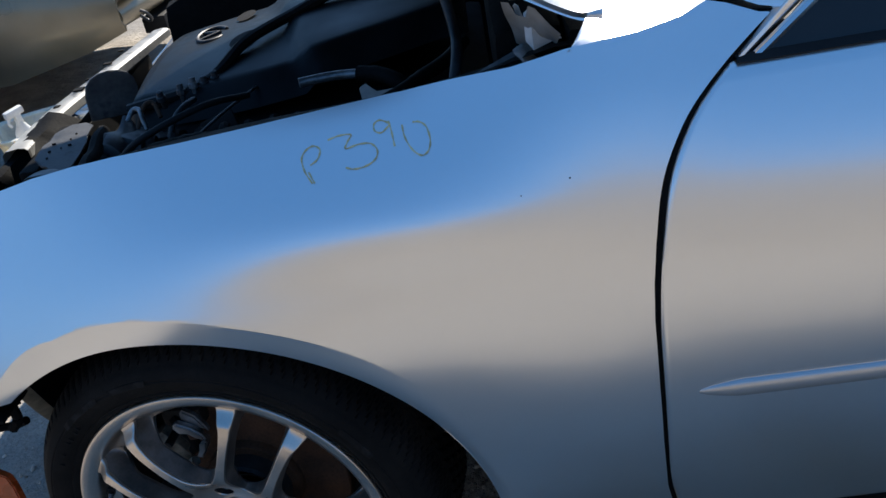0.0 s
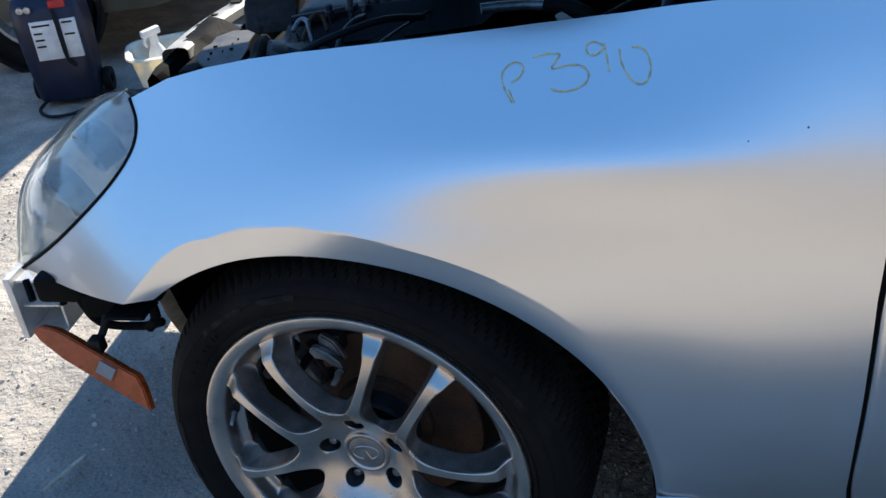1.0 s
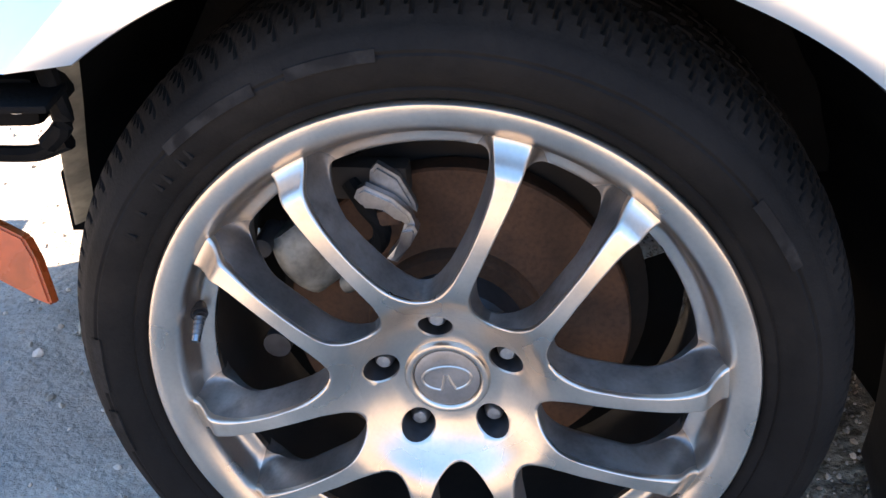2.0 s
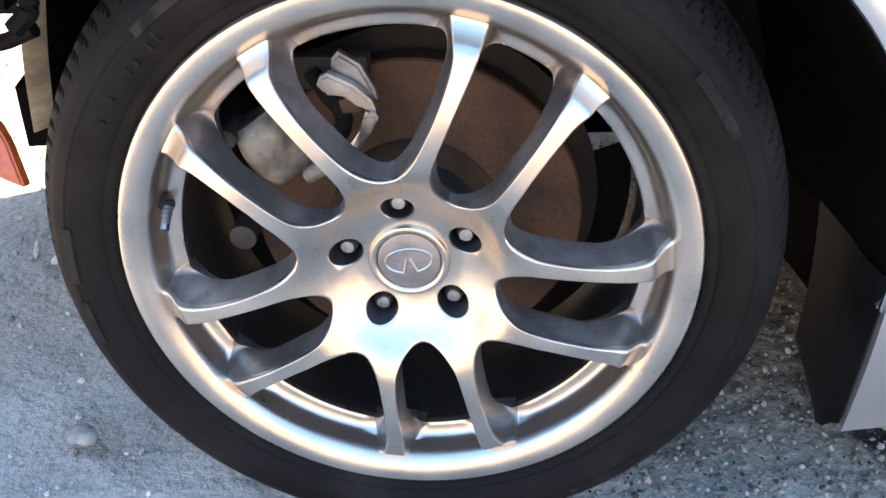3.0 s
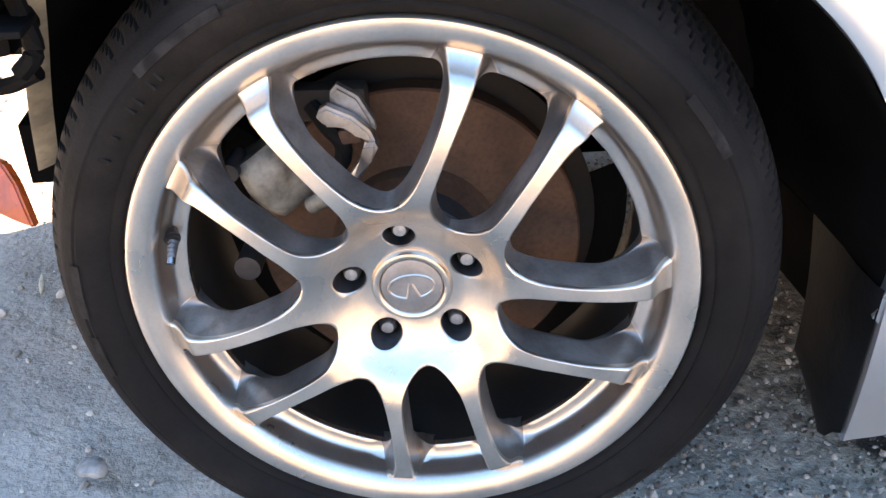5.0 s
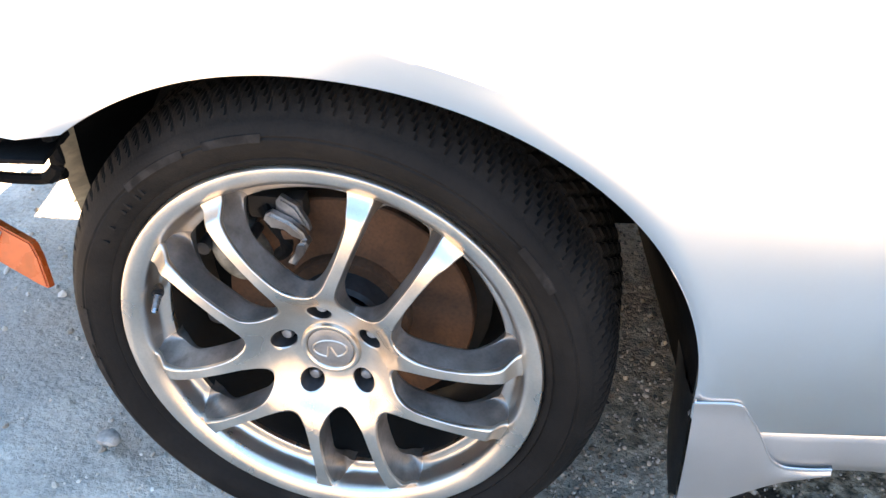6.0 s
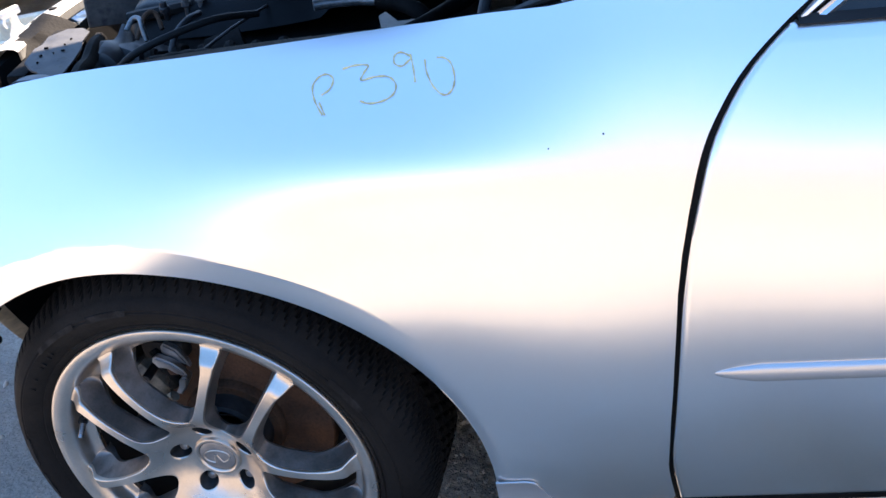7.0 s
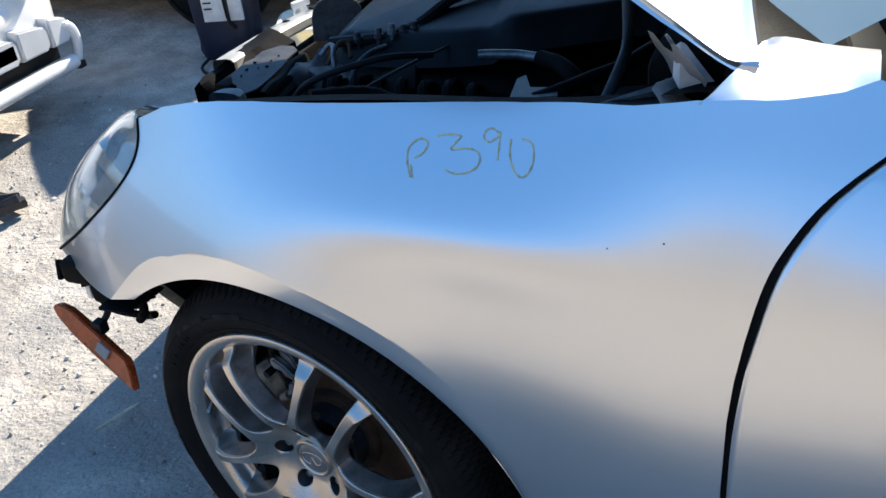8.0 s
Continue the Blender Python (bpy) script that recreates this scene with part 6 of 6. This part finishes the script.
apron = part("front_apron", bm, OFFWHITE, white, "white bumper apron", angle=50)
for lo, hi in ((0.14, 0.58), (0.592, 0.745), (0.757, 0.865)):
    bm = slab([(lo, 0.285), (hi - 0.02, 0.285), (hi, 0.305), (hi, 0.36), (hi - 0.012, 0.378), (hi - 0.04, 0.39), (lo, 0.405)], 0.0, 0.12, None, 0.008)
    part("bumper_pad", bm, OFFWHITE, apron, m=pose(0.012, 0, 0, 0, 0, 90))
bm = bmesh.new()
box(bm, (-0.30, -0.80, 0.215), (-0.04, 0.82, 0.302), None, 0.01)
part("bumper_gap", bm, BLACK, apron, "black gap below the pads")
bm = bmesh.new()
tube(bm, [(0.005, -0.60, 0.20), (0.02, 0.0, 0.20), (0.005, 0.84, 0.20)], 0.030, 12)
part("bumper_bar", bm, OFFWHITE, white, "white bar below the bumper")
bm = bmesh.new()
tube(bm, [(-0.02, 0.80, 0.36), (0.01, 0.86, 0.34), (0.015, 0.875, 0.27), (0.005, 0.86, 0.20)], 0.020, 10)
part("bar_end", bm, OFFWHITE, white)
bm = bmesh.new()
box(bm, (-0.03, 0.835, 0.165), (0.03, 0.875, 0.195), None, 0.006)
part("bar_foot", bm, BLACK, white, "black rubber foot")


def build_charger():
    c = thing("battery_charger", "navy blue wheeled battery charger with red handle, on dirt", "charger", Matrix.Translation((-1.865, 2.50, -0.012)) @ pose(0, 0, 0, 0, 0, 16) @ Matrix.Diagonal((0.93, 1, 0.88, 1)))
    rows = []
    for z, a, b in ((0.03, 0.125, 0.10), (0.05, 0.132, 0.11), (0.20, 0.142, 0.115), (0.36, 0.150, 0.115), (0.46, 0.150, 0.105), (0.51, 0.138, 0.085), (0.525, 0.12, 0.07)):
        row = []
        for k in range(32):
            t = 2 * math.pi * k / 32
            cs, sn = math.cos(t), math.sin(t)
            row.append((a * math.copysign(abs(cs) ** 0.35, cs), b * math.copysign(abs(sn) ** 0.35, sn), z))
        rows.append(row)
    bm = grid(rows, close_v=True)
    for r in (rows[0], rows[-1]):
        bm.faces.new([bm.verts.new(p) for p in r])
    bmesh.ops.recalc_face_normals(bm, faces=bm.faces)
    body = part("body", bm, NAVY, c)
    bm = bmesh.new()
    box(bm, (-0.070, -0.128, 0.235), (0.045, -0.112, 0.415), pose(0, 0, 0, -2, 0, 0), 0.002)
    label = part("sticker", bm, WHITE, c, "white instruction sticker")
    bm = bmesh.new()
    box(bm, (0.060, -0.128, 0.235), (0.125, -0.112, 0.415), pose(0, 0, 0, -2, 0, 0), 0.002)
    second = part("sticker", bm, WHITE, c)
    for z in (0.395, 0.36, 0.33, 0.30):
        bm = bmesh.new()
        box(bm, (-0.060, -0.1305, z - 0.004), (0.015 if z > 0.38 else -0.02 - 0.1 * (z % 0.04), -0.127, z + 0.004), pose(0, 0, 0, -2, 0, 0))
        part("print_bar", bm, BLACK, label, smooth=False)
    for z in (0.40, 0.345):
        bm = bmesh.new()
        box(bm, (0.068, -0.1305, z - 0.004), (0.112, -0.127, z + 0.004), pose(0, 0, 0, -2, 0, 0))
        part("print_bar", bm, BLACK, second, smooth=False)
    bm = bmesh.new()
    tube(bm, [(0.04, -0.12, 0.47), (0.052, -0.137, 0.41), (0.052, -0.137, 0.33), (0.056, -0.13, 0.24), (0.08, -0.12, 0.20)], 0.008, 8)
    part("cable", bm, BLACK, c, "black cable")
    bm = bmesh.new()
    tube(bm, [(-0.08, -0.05, 0.50), (-0.085, -0.06, 0.538), (0.0, -0.06, 0.545), (0.085, -0.06, 0.538), (0.08, -0.05, 0.50)], 0.014, 10)
    part("handle", bm, RED, c, "red handle")
    bm = bmesh.new()
    box(bm, (0.03, -0.11, 0.47), (0.10, -0.085, 0.505), None, 0.006)
    part("switch_panel", bm, RED, c, "red clamp")
    for x in (-0.09, -0.06):
        part("knob", lathe([(0.001, -0.02), (0.015, -0.018), (0.017, 0.0)], 16), STEEL, c, m=pose(x, -0.098, 0.475))
    for s in (-1, 1):
        part("wheel", lathe([(0.02, -0.015), (0.055, -0.018), (0.06, 0.0), (0.055, 0.018), (0.02, 0.015)], 24), BLACK, c, m=pose(s * 0.155, 0.05, 0.06, 0, 0, 90))
    bm = bmesh.new()
    tube(bm, [(-0.10, -0.10, 0.04), (-0.12, -0.16, 0.018), (-0.05, -0.24, 0.014), (0.06, -0.22, 0.014), (0.13, -0.12, 0.02), (0.15, -0.05, 0.05)], 0.008, 8)
    part("power_cord", bm, BLACK, c, "black power cord looped on the dirt")


build_charger()


def build_tub():
    t = thing("plastic_tub", "cream plastic tub of odds and ends on the dirt", "tub", pose(-1.29, 2.48, -0.012, 0, 0, 24))

    def ring(a, b, z, p=0.45):
        return [(a * math.copysign(abs(math.cos(k)) ** p, math.cos(k)), b * math.copysign(abs(math.sin(k)) ** p, math.sin(k)), z) for k in np.linspace(0, 2 * math.pi, 40, endpoint=False)]

    rows = [ring(0.19, 0.11, 0.0), ring(0.20, 0.12, 0.01), ring(0.235, 0.15, 0.215), ring(0.25, 0.165, 0.217), ring(0.252, 0.167, 0.227), ring(0.24, 0.155, 0.230), ring(0.226, 0.142, 0.221), ring(0.19, 0.11, 0.015)]
    bm = grid(rows, close_v=True)
    for r in (rows[0], rows[-1]):
        bm.faces.new([bm.verts.new(p) for p in r])
    bmesh.ops.recalc_face_normals(bm, faces=bm.faces)
    part("tub_body", bm, CREAM, t)
    base = t.matrix_basis
    s = thing("spray_bottle", "white trigger spray bottle standing in the tub", "bottle", base @ pose(-0.115, -0.03, 0.070, 4, -6, 30))
    bm = lathe([(0.001, 0.0), (0.038, 0.0), (0.042, 0.01), (0.042, 0.12), (0.036, 0.15), (0.016, 0.19), (0.014, 0.20), (0.001, 0.20)], 32)
    bmesh.ops.transform(bm, matrix=pose(0, 0, 0, 90, 0, 0), verts=bm.verts)
    bmesh.ops.recalc_face_normals(bm, faces=bm.faces)
    part("bottle", bm, WHITE, s)
    bm = bmesh.new()
    box(bm, (-0.045, -0.014, 0.225), (0.035, 0.014, 0.255), None, 0.008)
    box(bm, (-0.012, -0.013, 0.19), (0.016, 0.013, 0.23), None, 0.006)
    part("spray_head", bm, WHITE, s)
    bm = bmesh.new()
    tube(bm, [(-0.03, 0, 0.232), (-0.042, 0, 0.21), (-0.036, 0, 0.19)], 0.006, 8)
    part("trigger", bm, WHITE, s)
    bm = lathe([(0.0426, 0.04), (0.0426, 0.085)], 32)
    bmesh.ops.transform(bm, matrix=pose(0, 0, 0, 90, 0, 0), verts=bm.verts)
    part("bottle_band", bm, BLUE_PRINT, s, "blue printed band")
    for k, (x, y, z, r, mat, lab) in enumerate(((0.03, -0.04, 0.16, 0.05, BLACK, "black coil of hose lying in the tub"), (0.13, 0.02, 0.15, 0.045, OFFWHITE, "white rag coil lying in the tub"))):
        h = thing("coil", lab, "coil", base @ pose(x, y, z + 0.045))
        bm = bmesh.new()
        tube(bm, [(r * math.cos(a), r * math.sin(a), 0.02 * math.sin(a * 0.5) - 0.08 * 0) for a in np.linspace(0, 9, 30)], 0.014, 8, 2)
        part("loop", bm, mat, h)
    d = thing("jug", "pale plastic jug lying beside the car", "jug", pose(-0.62, 2.75, 0.082, 0, 0, 60))
    bm = lathe([(0.001, 0.0), (0.08, 0.0), (0.095, 0.02), (0.095, 0.22), (0.05, 0.30), (0.025, 0.32), (0.001, 0.32)], 28)
    bmesh.ops.recalc_face_normals(bm, faces=bm.faces)
    part("jug_body", bm, CREAM, d)


build_tub()


def build_scrap():
    s = thing("scrap_bracket", "dark rusty metal scrap lying on the dirt", "scrap", pose(-1.83, 1.00, 0.0))
    rng = random.Random(7)
    for k in range(7):
        bm = bmesh.new()
        x, y = rng.uniform(-0.09, 0.09), rng.uniform(-0.09, 0.09)
        box(bm, (-0.07, -0.014, 0.0), (0.07, 0.014, 0.03), pose(x, y, rng.uniform(0, 0.05), rng.uniform(-20, 20), rng.uniform(-15, 15), rng.uniform(0, 180)), 0.004)
        part("scrap_bar", bm, SHADE, s)
    st = tagged(thing("wood_splinter", "pale wood splinter lying on the dirt", "splinter", pose(-0.735, 0.255, 0.004, 0, 0, 62)))
    bm = bmesh.new()
    rows = [[(x, w * math.cos(a) + 0.006 * math.sin(x * 30), 0.004 + 0.004 * math.sin(a)) for a in np.linspace(0, 2 * math.pi, 8, endpoint=False)] for x, w in ((-0.055, 0.002), (-0.03, 0.006), (0.0, 0.008), (0.03, 0.006), (0.055, 0.003))]
    part("splinter", grid(rows, close_v=True), WOOD_CHIP, st)
    copy_thing(st, pose(-0.531, 0.560, 0.004, 0, 0, 95) @ Matrix.Diagonal((0.55, 0.6, 0.8, 1)))
    b = thing("stone", "grey stone lying beside the tyre", "stone", pose(-0.375, 0.14, 0.008))
    part("pebble", rock(5, 0.017), STONE, b)


def rock(seed, r):
    bm = bmesh.new()
    bmesh.ops.create_icosphere(bm, subdivisions=2, radius=r)
    for v in bm.verts:
        v.co *= 1 + 0.45 * noise.noise(v.co / r * 0.9 + Vector((seed * 3.1, 0, 0)))
        v.co.z *= 0.62
    return bm


build_scrap()


def scatter(name, label, n, area, size, seed, mat):
    """Loose grit on the dirt, all in one mesh."""
    rng = random.Random(seed)
    verts, faces = [], []
    shape = []
    bm = bmesh.new()
    bmesh.ops.create_icosphere(bm, subdivisions=1, radius=1.0)
    bm.verts.ensure_lookup_table()
    base = [v.co.copy() for v in bm.verts]
    tris = [[v.index for v in f.verts] for f in bm.faces]
    bm.free()
    for k in range(n):
        x, y = rng.uniform(*area[0]), rng.uniform(*area[1])
        edge = min(x - area[0][0], area[0][1] - x, y - area[1][0], area[1][1] - y) / 0.30
        if noise.noise((x * 2.2, y * 2.2, seed)) < rng.uniform(-0.6, 0.35) or edge + 0.5 * noise.noise((x * 5, y * 5, 3.0)) < rng.random():
            continue
        r = size[0] * (size[1] / size[0]) ** (rng.random() ** 2.2)
        turn = Euler((rng.uniform(0, 3), rng.uniform(0, 3), rng.uniform(0, 6))).to_matrix()
        sq = Vector((rng.uniform(0.7, 1.4), rng.uniform(0.6, 1.1), rng.uniform(0.5, 0.9)))
        o = Vector((x, y, ground_z(x, y) + r * 0.25))
        i0 = len(verts)
        for c in base:
            d = c * (1 + 0.30 * noise.noise(c * 1.3 + Vector((k, 0, 0))))
            verts.append(o + r * (turn @ Vector((d.x * sq.x, d.y * sq.y, d.z * sq.z))))
        faces += [[i0 + i for i in t] for t in tris]
    me = bpy.data.meshes.new(name)
    me.from_pydata([tuple(v) for v in verts], [], faces)
    me.materials.append(mat)
    return tagged(new(name, me), label, "grit", kind="stuff")


def grit_material(name, a, b):
    m = material(name, a, rough=0.9, grain=(300, 0.25), blotch=(40, 0.1))
    nt = m.node_tree
    p = nt.nodes["Principled BSDF"]
    g = nt.nodes.new("ShaderNodeNewGeometry")
    r = nt.nodes.new("ShaderNodeValToRGB")
    r.color_ramp.elements[0].color, r.color_ramp.elements[1].color = (*a, 1), (*b, 1)
    nt.links.new(g.outputs["Random Per Island"], r.inputs[0])
    nt.links.new(r.outputs[0], p.inputs["Base Color"])
    return m


GRIT = grit_material("mixed_grit", (0.015, 0.014, 0.013), (0.46, 0.42, 0.37))
scatter("gravel", "coarse grey gravel beside the tyre", 13000, ((0.05, 1.8), (-0.45, 1.2)), (0.002, 0.007), 3, GRIT)
scatter("coarse_gravel", "coarse dark and bright gravel between tyre and skirt", 5000, ((0.16, 0.95), (-0.35, 0.45)), (0.002, 0.006), 44, GRIT)
CRUMB = grit_material("dirt_crumbs", (0.22, 0.195, 0.165), (0.56, 0.51, 0.44))
CLOD = grit_material("dirt_clods", (0.44, 0.415, 0.38), (0.64, 0.60, 0.54))
CINDER = grit_material("dark_cinders", (0.035, 0.029, 0.024), (0.24, 0.205, 0.17))
scatter("cinders", "fine dark grit behind the wheel", 26000, ((0.10, 1.6), (-0.40, 1.0)), (0.0015, 0.0045), 31, CINDER)
scatter("clods", "pale dirt clods and pebbles on the dirt", 1500, ((-2.4, 0.35), (-0.45, 2.4)), (0.003, 0.011), 21, CLOD)
scatter("grit", "fine grit and crumbs on the dirt", 4500, ((-2.3, 0.3), (-0.25, 2.2)), (0.002, 0.007), 8, CRUMB)


# ---------------------------------------------------------------- plain unseen walls, added to keep low sky out of the paint
UNSEEN_WALL = material("dusty_block_wall", (0.22, 0.20, 0.175), rough=0.9, grain=(40, 0.2), blotch=(0.6, 0.12), spec=0.2)
for side, lo, hi in (("wall_south", (-14, -7.4, -0.1), (14, -7.1, 2.6)), ("wall_north", (-14, 14.0, -0.1), (14, 14.3, 2.4)),
                     ("wall_west", (-14.3, -7.1, -0.1), (-14, 14.0, 2.4)), ("wall_east", (14, -7.1, -0.1), (14.3, 14.0, 2.4))):
    wm = mesh_of(box(bmesh.new(), lo, hi), False, side)
    wm.materials.append(UNSEEN_WALL)
    tagged(new(side, wm), "plain unseen wall added to hide the low sky", "wall", kind="structure")
